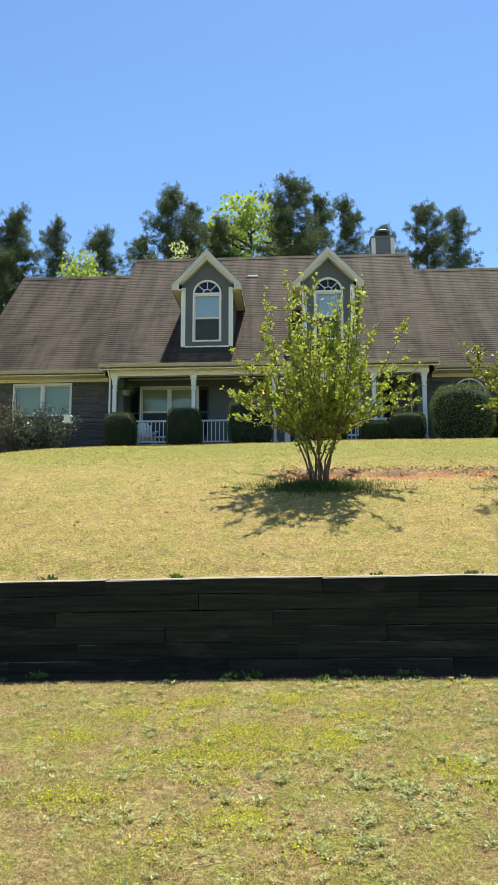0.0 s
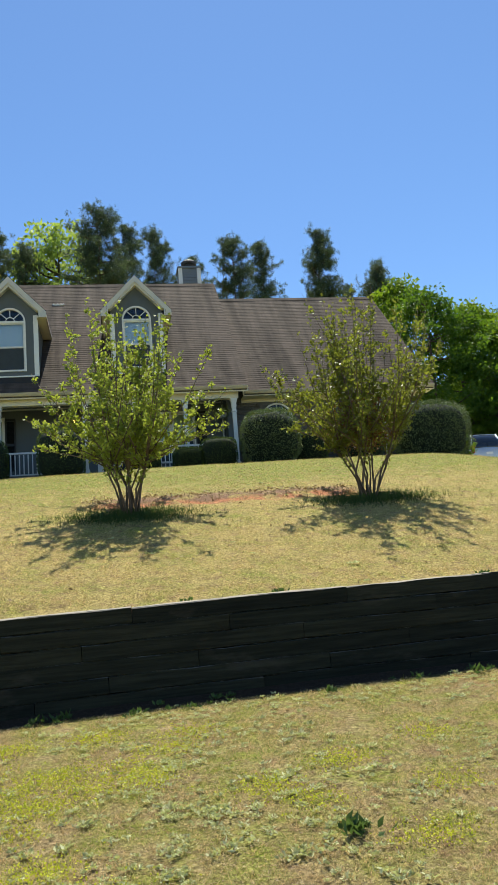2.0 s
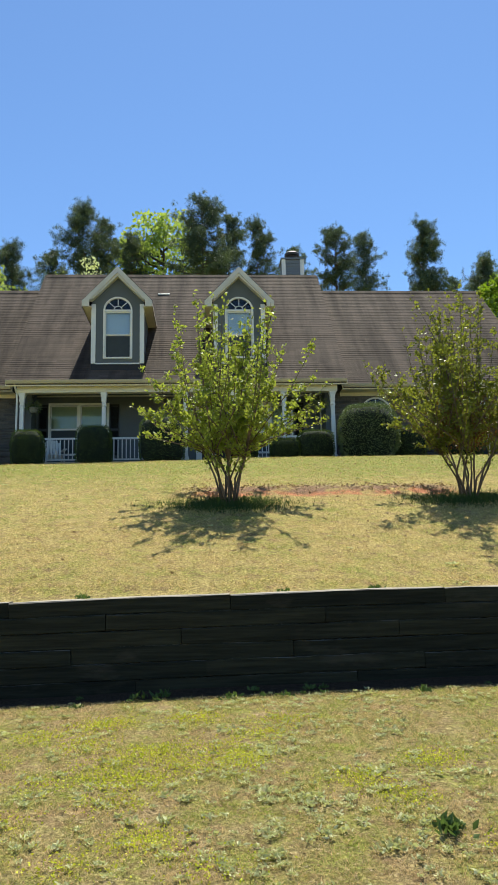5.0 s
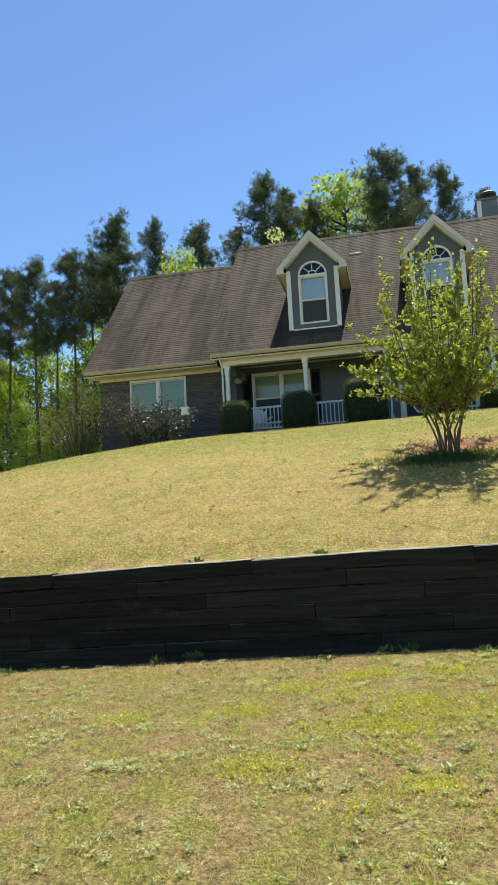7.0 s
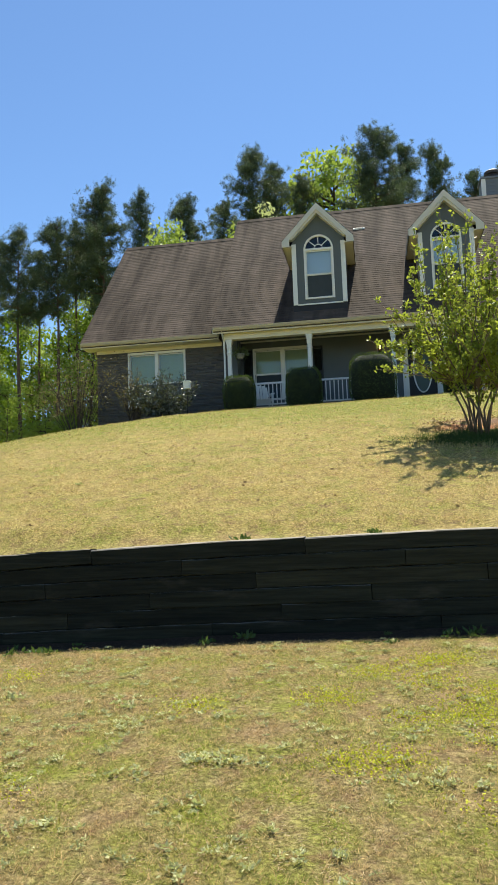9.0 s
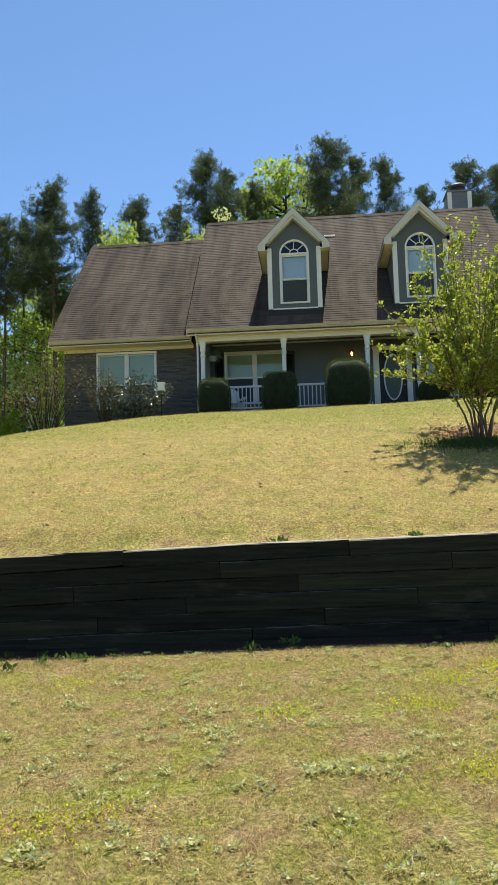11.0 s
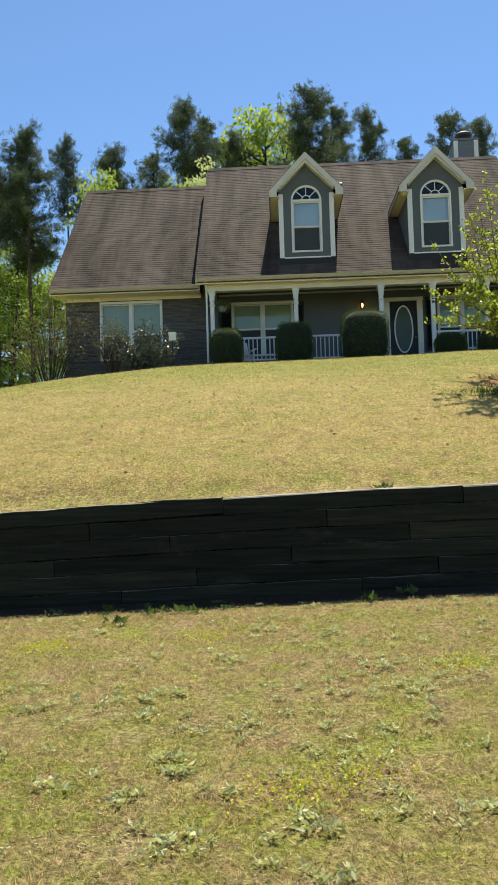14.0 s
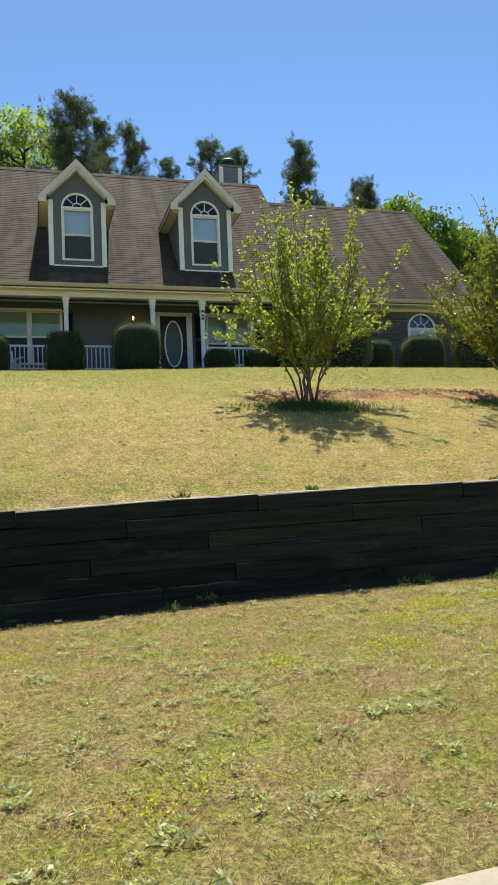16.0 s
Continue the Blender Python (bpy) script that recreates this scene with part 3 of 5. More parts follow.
def arch_fill(s, xc, r, zs, zt, y0, y1, n=14):
    """The wall above a round head, up to zt."""
    for k in range(n):
        a, b = math.pi * k / n, math.pi * (k + 1) / n
        xa, za, xb, zb = xc + r * math.cos(a), zs + r * math.sin(a), xc + r * math.cos(b), zs + r * math.sin(b)
        s.add([(xa, y0, za), (xb, y0, zb), (xb, y0, zt), (xa, y0, zt), (xa, y1, za), (xb, y1, zb), (xb, y1, zt), (xa, y1, zt)],
              [(0, 1, 2, 3), (7, 6, 5, 4), (0, 4, 5, 1)])


def arch_ring(s, xc, zs, r0, r1, y0, y1, n=16):
    for k in range(n):
        a, b = math.pi * k / n, math.pi * (k + 1) / n
        p = [(xc + r * math.cos(t), zs + r * math.sin(t)) for r, t in ((r0, a), (r1, a), (r1, b), (r0, b))]
        s.prism(p, y0, y1, "y")


# walls
LWIN, RWIN = [(-7.83, -5.83, 5.60, 7.45)], [(7.60, 8.62, 5.30, 7.45), (11.08, 12.10, 5.30, 7.45)]
PW1, PW2, DOOR = (-3.43, -1.41, 5.72, 7.47), (3.62, 5.18, 5.72, 7.45), (1.86, 2.96, 5.15, 7.43)
lw = part("wing_wall", wall_shape(-9.05, -4.12, 4.4, 8.1, 28.0, 28.2, LWIN), M_STONE, house, "dark grey ledge-stone wall")
s = wall_shape(6.52, 13.55, 4.4, 8.1, 28.0, 28.2, RWIN)
for x0, x1, _, zt in RWIN:
    arch_fill(s, (x0 + x1) / 2, (x1 - x0) / 2, zt - 0.51, zt, 28.0, 28.2)
rw = part("wing_wall", s, M_STONE, house, "dark grey ledge-stone wall")
mw = part("porch_wall", wall_shape(-4.12, 6.52, 4.6, 8.3, 28.8, 29.0, [PW1, PW2, DOOR]), M_SIDING, house, "shaded grey-green siding behind the porch")
for x in (-4.12, 6.32):
    part("porch_side_wall", Shape().box(x, x + 0.2, 28.0, 28.8, 4.6, 8.1), M_SIDING, house)
for x0, x1, spec in ((-9.05, -8.85, WING), (13.35, 13.55, WING), (-4.32, -4.14, MAIN), (6.54, 6.72, MAIN)):
    ey, ez, ry, rz = spec
    g = Shape().prism([(28.2, 4.4), (28.2, ez + (28.2 - ey) * (rz - ez) / (ry - ey) - 0.3), (ry, rz - 0.3), (2 * ry - 28.2, ez + (28.2 - ey) * (rz - ez) / (ry - ey) - 0.3), (2 * ry - 28.2, 4.4)], x0, x1, "x")
    part("gable_wall", g, M_SIDING, house)
part("back_wall", Shape().box(-8.85, 13.35, 36.3, 36.5, 4.4, 8.2), M_SIDING, house)
part("room_floor", Shape().box(-8.85, 13.35, 29.0, 36.3, 5.0, 5.15), M_DARK, house)
part("room_ceiling", Shape().box(-8.85, 13.35, 29.0, 36.3, 7.95, 8.05), M_DARK, house)
part("room_partition", Shape().box(-8.85, 13.35, 31.6, 31.75, 5.15, 7.95), M_DARK, house)

# ledge stones on the wings' fronts
def ledge(parent, x0, x1, holes, seed, arches=()):
    r, s, z = random.Random(seed), Shape(), 4.62
    while z < 7.62:
        h = r.choice((0.04, 0.05, 0.065, 0.085))
        x = x0
        while x < x1 - 0.05:
            w = min(r.uniform(0.14, 0.46), x1 - x)
            a, b, c, d = x + 0.004, x + w - 0.004, z + 0.004, min(z + h, 7.62) - 0.004
            x += w
            hit = [q for q in holes if b > q[0] - 0.07 and a < q[1] + 0.07 and d > q[2] - 0.07 and c < q[3] + 0.07]
            if hit:
                q = hit[0]
                if a < q[0] - 0.12:
                    b = q[0] - 0.08
                elif b > q[1] + 0.12:
                    a = q[1] + 0.08
                else:
                    continue
            p = 28.0 - r.uniform(0.012, 0.05)
            e = 0.008
            s.add([(a, 28.0, c), (b, 28.0, c), (b, 28.0, d), (a, 28.0, d), (a + e, p, c + e), (b - e, p + r.uniform(-.006, .006), c + e), (b - e, p, d - e), (a + e, p, d - e)],
                  [(4, 5, 6, 7), (0, 1, 5, 4), (1, 2, 6, 5), (2, 3, 7, 6), (3, 0, 4, 7)])
        z += h
    part("stone_veneer", s, M_STONE, parent, "stacked dark grey ledge stones", kind="stuff")


ledge(lw, -9.05, -4.12, LWIN, 3)
ledge(rw, 6.52, 13.55, RWIN, 4)


def sash_window(name, x0, x1, z0, z1, y, rail, units=2, lower=None, label="white twin sash window with closed pale blinds"):
    """Sashes side by side in one white frame; blinds behind the glass of the upper sashes, screens over the lower ones."""
    lower = lower or M_SCREEN
    f = Shape()
    t = 0.06
    f.box(x0 - t, x1 + t, y - 0.05, y + 0.02, z1, z1 + t + 0.02).box(x0 - t - 0.02, x1 + t + 0.02, y - 0.08, y + 0.04, z0 - t, z0)
    f.box(x0 - t, x0, y - 0.05, y + 0.02, z0, z1).box(x1, x1 + t, y - 0.05, y + 0.02, z0, z1)
    ob = part(name, f, M_WHITE, house, label)
    w = (x1 - x0) / units
    for k in range(units):
        a, b = x0 + k * w, x0 + (k + 1) * w
        if k:
            part("mullion", Shape().box(a - 0.05, a + 0.05, y - 0.04, y + 0.05, z0, z1), M_WHITE, ob)
        a, b = a + (0.05 if k else 0), b - (0.05 if k < units - 1 else 0)
        sh = Shape()
        for c, d, yy in ((rail, z1, y + 0.03), (z0, rail, y + 0.06)):
            sh.box(a, b, yy, yy + 0.035, c, c + 0.04).box(a, b, yy, yy + 0.035, d - 0.04, d)
            sh.box(a, a + 0.035, yy, yy + 0.035, c + 0.04, d - 0.04).box(b - 0.035, b, yy, yy + 0.035, c + 0.04, d - 0.04)
        part("sash", sh, M_WHITE, ob)
        for c, d, yy in ((rail, z1, y + 0.045), (z0, rail, y + 0.075)):
            p = part("pane", Shape().box(a + 0.035, b - 0.035, yy, yy + 0.006, c + 0.04, d - 0.04), M_GLASS, ob)
            p.visible_shadow = False
        bl = Shape()
        zz = rail - 0.02
        while zz < z1 - 0.03:
            bl.add([(a + 0.03, y + 0.13, zz), (b - 0.03, y + 0.13, zz), (b - 0.03, y + 0.115, zz + 0.055), (a + 0.03, y + 0.115, zz + 0.055)], [(0, 1, 2, 3)])
            bl.add([(a + 0.03, y + 0.115, zz + 0.055), (b - 0.03, y + 0.115, zz + 0.055), (b - 0.03, y + 0.13, zz + 0.05), (a + 0.03, y + 0.13, zz + 0.05)], [(0, 1, 2, 3)])
            zz += 0.05
        part("blind", bl, M_BLIND, ob, "closed pale slatted blind")
        part("screen", Shape().box(a + 0.035, b - 0.035, y + 0.050, y + 0.054, z0 + 0.02, rail - 0.02), lower, ob, "dark insect screen")
    return ob


sash_window("window", *LWIN[0], 28.0, 6.38)
sash_window("window", *PW1, 28.8, 6.60)
sash_window("window", *PW2, 28.8, 6.45)


def arched_window(x0, x1, z0, zs, y, rail, parent, muntins=True):
    """A tall sash under a half-round fanlight with a sunburst of bars."""
    xc, r = (x0 + x1) / 2, (x1 - x0) / 2
    f, t = Shape(), 0.055
    arch_ring(f, xc, zs, r, r + t, y - 0.05, y + 0.02)
    f.box(x0 - t, x0, y - 0.05, y + 0.02, z0, zs).box(x1, x1 + t, y - 0.05, y + 0.02, z0, zs).box(x0 - t, x1 + t, y - 0.07, y + 0.03, z0 - t, z0)
    f.box(x0, x1, y - 0.045, y + 0.03, zs - 0.035, zs + 0.035)
    ob = part("arched_window", f, M_WHITE, parent, "white arched window with a sunburst fanlight") if parent is house else part("window_frame", f, M_WHITE, parent)
    host = ob if parent is house else parent
    m = Shape()
    arch_ring(m, xc, zs + 0.03, 0.30 * r, 0.30 * r + 0.022, y - 0.01, y + 0.02, 10)
    for deg in (42, 90, 138):
        a = radians(deg)
        p, q = Vector((math.cos(a), math.sin(a))), Vector((-math.sin(a), math.cos(a))) * 0.011
        o = Vector((xc, zs + 0.03))
        c = [o + p * 0.3 * r - q, o + p * (r - 0.02) - q, o + p * (r - 0.02) + q, o + p * 0.3 * r + q]
        m.prism([tuple(v) for v in c], y - 0.008, y + 0.018, "y")
    part("muntins", m, M_WHITE, host)
    fan = Shape().prism([(xc + (r + .01) * math.cos(math.pi * k / 14), zs + (r + .01) * math.sin(math.pi * k / 14)) for k in range(15)], y + 0.022, y + 0.028, "y")
    p = part("fanlight_pane", fan, M_FANGLASS, host)
    p.visible_shadow = False
    sh = Shape()
    for c, d, yy in ((rail, zs - 0.035, y + 0.0), (z0, rail, y + 0.03)):
        sh.box(x0, x1, yy, yy + 0.035, c, c + 0.04).box(x0, x1, yy, yy + 0.035, d - 0.04, d)
        sh.box(x0, x0 + 0.04, yy, yy + 0.035, c + 0.04, d - 0.04).box(x1 - 0.04, x1, yy, yy + 0.035, c + 0.04, d - 0.04)
    part("sash", sh, M_WHITE, host)
    for c, d, yy in ((rail, zs - 0.035, y + 0.018), (z0, rail, y + 0.05)):
        p = part("pane", Shape().box(x0 + 0.04, x1 - 0.04, yy, yy + 0.006, c + 0.04, d - 0.04), M_GLASS, host)
        p.visible_shadow = False
    part("blind", Shape().box(x0 + 0.02, x1 - 0.02, y + 0.10, y + 0.115, rail - 0.02, zs), M_SHADE, host, "closed pale blind")
    part("screen", Shape().box(x0 + 0.04, x1 - 0.04, y + 0.022, y + 0.026, z0 + 0.02, rail - 0.02), M_SCREEN, host, "dark insect screen")
    part("dark_room", Shape().box(x0 - 0.1, x1 + 0.1, y + 0.55, y + 0.6, z0 - 0.1, zs + r + 0.1), M_DARK, host)


for x0, x1, z0, z1 in RWIN:
    arched_window(x0, x1, z0, z1 - 0.51, 28.0, 6.2, house)

# shutters
for x0, x1, z0, z1 in ((-3.83, -3.50, 5.66, 7.5), (-1.34, -0.99, 5.66, 7.5), (3.14, 3.50, 5.66, 7.5), (5.28, 5.64, 5.66, 7.5)):
    s = Shape()
    s.box(x0, x0 + 0.05, 28.75, 28.796, z0, z1).box(x1 - 0.05, x1, 28.75, 28.796, z0, z1)
    for z in (z0, (z0 + z1) / 2 - 0.04, z1 - 0.08):
        s.box(x0 + 0.05, x1 - 0.05, 28.75, 28.796, z, z + 0.08)
    z = z0 + 0.1
    while z < z1 - 0.12:
        s.add([(x0 + 0.05, 28.76, z), (x1 - 0.05, 28.76, z), (x1 - 0.05, 28.79, z + 0.045), (x0 + 0.05, 28.79, z + 0.045)], [(0, 1, 2, 3)])
        z += 0.042
    part("shutter", s, M_BLACK, house, "black louvred shutter")

# front door
d0, d1, dz = 1.94, 2.88, 7.40
door = part("front_door", wall_shape(d0, d1, FLOOR + 0.02, dz, 28.84, 28.885, [(2.06, 2.76, 5.55, 7.30)]), M_DOOR, house, "black front door with a tall oval glass")
s = Shape()
n, cx, cz, a, b = 28, 2.41, 6.43, 0.29, 0.79
corner = lambda t: (max(2.06, min(2.76, cx + 0.9 * math.cos(t) / max(abs(math.cos(t)), 0.42) * 0.4)), max(5.55, min(7.30, cz + 1.2 * math.sin(t) / max(abs(math.sin(t)), 0.42) * 0.75)))
ring = []
for k in range(n):
    t = 2 * math.pi * k / n
    e, c = (cx + a * math.cos(t), cz + b * math.sin(t)), corner(t)
    ring += [(e[0], 28.845, e[1]), (c[0], 28.845, c[1]), (c[0], 28.88, c[1]), (e[0], 28.88, e[1])]
s.add(ring, [(4 * k + i, 4 * k + (i + 1) % 4, 4 * ((k + 1) % n) + (i + 1) % 4, 4 * ((k + 1) % n) + i) for k in range(n) for i in range(4)])
part("door_panel", s, M_DOOR, door)
s = Shape()
for k in range(n):
    t, u = 2 * math.pi * k / n, 2 * math.pi * (k + 1) / n
    p = [(cx + q * w * math.cos(g), cz + (b + (w - 1) * a) * math.sin(g)) for q, w, g in ((a, 0.96, t), (a, 1.13, t), (a, 1.13, u), (a, 0.96, u))]
    s.prism(p, 28.825, 28.89, "y")
part("oval_frame", s, M_WHITE, door, "pale oval moulding")
part("oval_glass", Shape().prism([(cx + a * math.cos(2 * math.pi * k / n), cz + b * math.sin(2 * math.pi * k / n)) for k in range(n)], 28.855, 28.865, "y"), M_FROST, door, "frosted patterned glass")
part("door_knob", Shape().lathe([(0.0, 0), (0.02, 0.0), (0.032, 0.025), (0.03, 0.05), (0.01, 0.06)], 2.80, 28.80, 10), M_BRASS, door).location.z = 6.1
part("door_casing", Shape().box(1.74, d0, 28.76, 28.84, FLOOR, dz).box(d1, 3.06, 28.76, 28.84, FLOOR, dz).box(1.72, 3.08, 28.75, 28.84, dz, dz + 0.12), M_WHITE, door, "white moulded casing")

# porch: floor, ceiling, beam, fascia, gutters, posts, rails
porch = part("porch_floor", Shape().box(-4.15, 6.55, 26.85, 28.8, 4.6, FLOOR), M_CONC, house, "concrete porch floor")
part("porch_ceiling", Shape().box(-4.3, 6.7, 27.13, 28.8, 7.93, 7.97), M_CEIL, house)
part("wall_trim", Shape().box(-4.1, 6.5, 28.76, 28.8, 7.78, 7.83), M_PALE, house)
part("porch_beam", Shape().box(-4.16, 6.56, 26.87, 27.13, BEAM, 7.93), M_CREAM, house, "cream porch beam")
part("fascia_board", Shape().box(XL, XR, 26.64, 26.68, 7.66, 7.80).box(XL + 0.1, XR - 0.1, 26.68, 26.87, 7.72, 7.745), M_CREAM, house, "cream fascia board")
def gutter(x0, x1, y, z):
    s = Shape().prism([(y, z - 0.11), (y - 0.07, z - 0.11), (y - 0.105, z - 0.05), (y - 0.12, z), (y - 0.105, z), (y - 0.09, z - 0.04), (y - 0.06, z - 0.09), (y, z - 0.09)], x0, x1, "x")
    part("gutter", s, M_GUTTER, house, "tan metal gutter")
gutter(XL, XR, 26.64, 7.845)
for a, b in ((WL, XL), (XR, WR)):
    gutter(a, b, 27.33, 7.83)
    part("fascia_board", Shape().box(a, b, 27.33, 27.37, 7.655, 7.795).box(a, b, 27.37, 28.0, 7.675, 7.70), M_CREAM, house, "cream fascia board")
    part("frieze_board", Shape().box(max(a, -9.05), min(b, 13.55), 27.95, 28.0, 7.56, 7.675), M_CREAM, house)
part("downspout", Shape().tube([(-4.18, 26.62, 7.76), (-4.18, 26.75, 7.62), (-4.18, 26.97, 7.50), (-4.18, 27.02, 7.36), (-4.18, 27.02, 5.2)], [0.036] * 5, 6), M_WHITE, house, "white downspout")
part("downspout", Shape().tube([(6.25, 28.7, 7.74), (6.25, 28.7, 5.15)], [0.03] * 2, 6), M_WHITE, house, "white downspout")

POSTS = (-4.0, -1.305, 1.415, 3.05, 4.74, 6.40)
pm = Shape()
pm.soft_box(-0.066, 0.066, -0.066, 0.066, 0, 2.34, 0.012)
pm.soft_box(-0.095, 0.095, -0.095, 0.095, 0, 0.14).soft_box(-0.08, 0.08, -0.08, 0.08, 0.14, 0.17)
pm.lathe([(0.075, 1.86), (0.098, 1.885), (0.098, 1.915), (0.075, 1.94)], sides=12)
pm.lathe([(0.07, 2.02), (0.085, 2.035), (0.07, 2.05)], sides=12)
pm.soft_box(-0.082, 0.082, -0.082, 0.082, 2.05, 2.16)
for k in range(4):                                       # a capital that flares out to the beam
    pm.soft_box(-0.080 - 0.013 * k, 0.080 + 0.013 * k, -0.085 - 0.008 * k, 0.085 + 0.008 * k, 2.16 + 0.045 * k, 2.205 + 0.045 * k)
post_me = pm.mesh("porch_post", M_WHITE)
for x in POSTS:
    part("porch_post", post_me, M_WHITE, house, "white porch post with turned collar").location = (x, 27.0, FLOOR)

bal = Shape().soft_box(-0.017, 0.017, -0.017, 0.017, 0, 0.66, 0.004).mesh("baluster", M_WHITE)
for a, b in ((POSTS[0], POSTS[1]), (POSTS[1], POSTS[2]), (POSTS[3], POSTS[4]), (POSTS[4], POSTS[5])):
    a, b = a + 0.07, b - 0.07
    r = part("railing", Shape().soft_box(a, b, 26.955, 27.045, 5.92, 5.975).soft_box(a, b, 26.97, 27.03, 5.22, 5.265), M_WHITE, house, "white porch railing")
    n = round((b - a) / 0.135)
    for k in range(1, n):
        part("baluster", bal, M_WHITE, r).location = (a + (b - a) * k / n, 27.0, 5.262)

# dormers
def dormer(xc):
    y0, hw = 27.05, 0.876
    zs, ztop, zb = 10.62, 11.62, 8.53
    slope = (MAIN[3] - MAIN[1]) / (MAIN[2] - MAIN[0])
    back = lambda z: MAIN[0] + (z - MAIN[1]) / slope
    w0, w1, z0w, zsp, r = xc - 0.47, xc + 0.47, 8.72, 10.40, 0.47
    s = wall_shape(xc - hw, xc + hw, zb - 0.12, 10.95, y0, y0 + 0.14, [(w0, w1, z0w, 10.95)])
    arch_fill(s, xc, r, zsp, 10.95, y0, y0 + 0.14)
    s.prism([(xc - 0.72, 10.95), (xc + 0.72, 10.95), (xc, 11.66)], y0, y0 + 0.14, "y")
    s.add([], [])
    ob = part("dormer", s, M_SIDING, house, "gabled grey dormer with cream rakes and arched window")
    for sgn in (-1, 1):
        c = Shape()
        x = xc + sgn * hw
        c.prism([(y0 + 0.14, zb - 0.2), (back(zb - 0.2), zb - 0.2), (back(10.7) + 0.1, 10.7), (y0 + 0.14, 10.7)], min(x, x - sgn * 0.1), max(x, x - sgn * 0.1), "x")
        part("cheek", c, M_SIDING, ob, "shaded grey side of the dormer")
        t = Shape().box(min(x + sgn * 0.02, x - sgn * 0.13), max(x + sgn * 0.02, x - sgn * 0.13), y0 - 0.03, y0 + 0.05, zb, 10.62)
        part("corner_board", t, M_WHITE, ob, "white corner board")
        # roof slope, soffit and rake
        ex, ez, px, pz = xc + sgn * 1.19, 10.66, xc, 11.90
        th = 0.07
        yb = lambda z: back(z) + 0.12
        f = 26.80
        sh = Shape().add([(ex, f, ez), (px, f, pz), (px, yb(pz), pz), (ex, yb(ez), ez), (ex, f, ez - th), (px, f, pz - th), (px, yb(pz), pz - th), (ex, yb(ez), ez - th)],
                         [(0, 1, 2, 3), (4, 7, 6, 5), (0, 4, 5, 1), (3, 2, 6, 7), (0, 3, 7, 4)])
        part("dormer_roof", sh, M_ROOFDECK, ob, "brown shingled dormer roof")
        cs, n = Shape(), 11
        for k in range(n):
            a, b = k / n, min(1, (k + 1.2) / n)
            xa, za, xb, zb2 = ex + (px - ex) * a, ez + (pz - ez) * a, ex + (px - ex) * b, ez + (pz - ez) * b
            cs.add([(xa, f - 0.01, za), (xa, yb(za), za), (xa, yb(za), za + 0.025), (xa, f - 0.01, za + 0.025), (xb, f - 0.01, zb2 + 0.006), (xb, yb(zb2), zb2 + 0.006)],
                   [(0, 1, 2, 3), (3, 2, 5, 4)])
        part("shingle_courses", cs, M_SHINGLE, ob, kind="stuff")
        rk = Shape().prism([(ex, ez - 0.20), (ex, ez - 0.0), (px, pz - 0.0), (px, pz - 0.22), (xc + sgn * 0.94, ez + 0.03), (xc + sgn * 0.94, ez - 0.20)], f - 0.02, f + 0.03, "y")
        part("rake_board", rk, M_PALE, ob, "pale cream rake board")
        r2 = Shape().prism([(xc + sgn * 0.86, ez + 0.06), (xc + sgn * 0.97, ez + 0.06), (px, pz - 0.21), (px, pz - 0.33)], f + 0.03, y0 - 0.002, "y")
        part("soffit", Shape().box(min(ex, x), max(ex, x), f + 0.03, yb(ez) - 0.3, ez - 0.20, ez - 0.16), M_CREAM, ob, "cream soffit")
        part("eave_fascia", Shape().box(min(ex, ex - sgn * 0.03), max(ex, ex - sgn * 0.03), f, yb(ez) - 0.1, ez - 0.20, ez - 0.05), M_CREAM, ob)
        part("frieze", r2, M_PALE, ob)
    # added dark strip over the siding, in place of the roof's shadow below the sill
    part("apron_flashing", Shape().box(xc - hw - 0.02, xc + hw + 0.02, y0 - 0.012, y0 - 0.002, 8.2, zb - 0.03), M_SILL_SHADE, ob, "dark strip standing in for the shade below the dormer")
    part("sill_board", Shape().box(xc - hw + 0.13, xc + hw - 0.13, y0 - 0.035, y0 + 0.02, zb - 0.03, zb + 0.015), M_WHITE, ob)
    arched_window(w0 + 0.03, w1 - 0.03, z0w + 0.03, zsp, y0 + 0.03, 9.53, ob)


dormer(-0.875)
dormer(3.28)

# chimney: a sided chase behind the ridge, with white corners and a round cap
ch = part("chimney", Shape().box(5.55, 6.51, 33.6, 34.5, 11.8, 15.08), M_CHIM, house, "grey-sided chimney chase with white corners")
for x in (5.53, 6.35):
    part("corner_board", Shape().box(x, x + 0.17, 33.57, 33.62, 12.8, 15.08), M_WHITE, ch)
for z in range(11):
    z0 = 13.60 + z * 0.13
    part("lap_board", Shape().add([(5.70, 33.6, z0), (6.35, 33.6, z0), (6.35, 33.585, z0), (5.70, 33.585, z0), (5.70, 33.6, z0 + 0.13), (6.35, 33.6, z0 + 0.13)], [(0, 1, 2, 3), (3, 2, 5, 4)]), M_CHIM, ch)
part("chimney_cornice", Shape().box(5.49, 6.57, 33.54, 34.56, 15.08, 15.14).box(5.52, 6.54, 33.57, 34.53, 15.14, 15.17), M_CHIM, ch)
part("flue_cap", Shape().lathe([(0.26, 15.16), (0.26, 15.27), (0.22, 15.28), (0.22, 15.38), (0.33, 15.39), (0.34, 15.49), (0.27, 15.55), (0.05, 15.58)], 6.05, 34.0, 18), M_CHIMCAP, ch, "round dark metal flue cap")
part("roof_vent", Shape().prism([(31.22, 12.60), (31.12, 12.56), (31.14, 12.50), (31.30, 12.66)], 0.25, 0.7, "x"), M_WHITE, house, "pale metal roof vent")

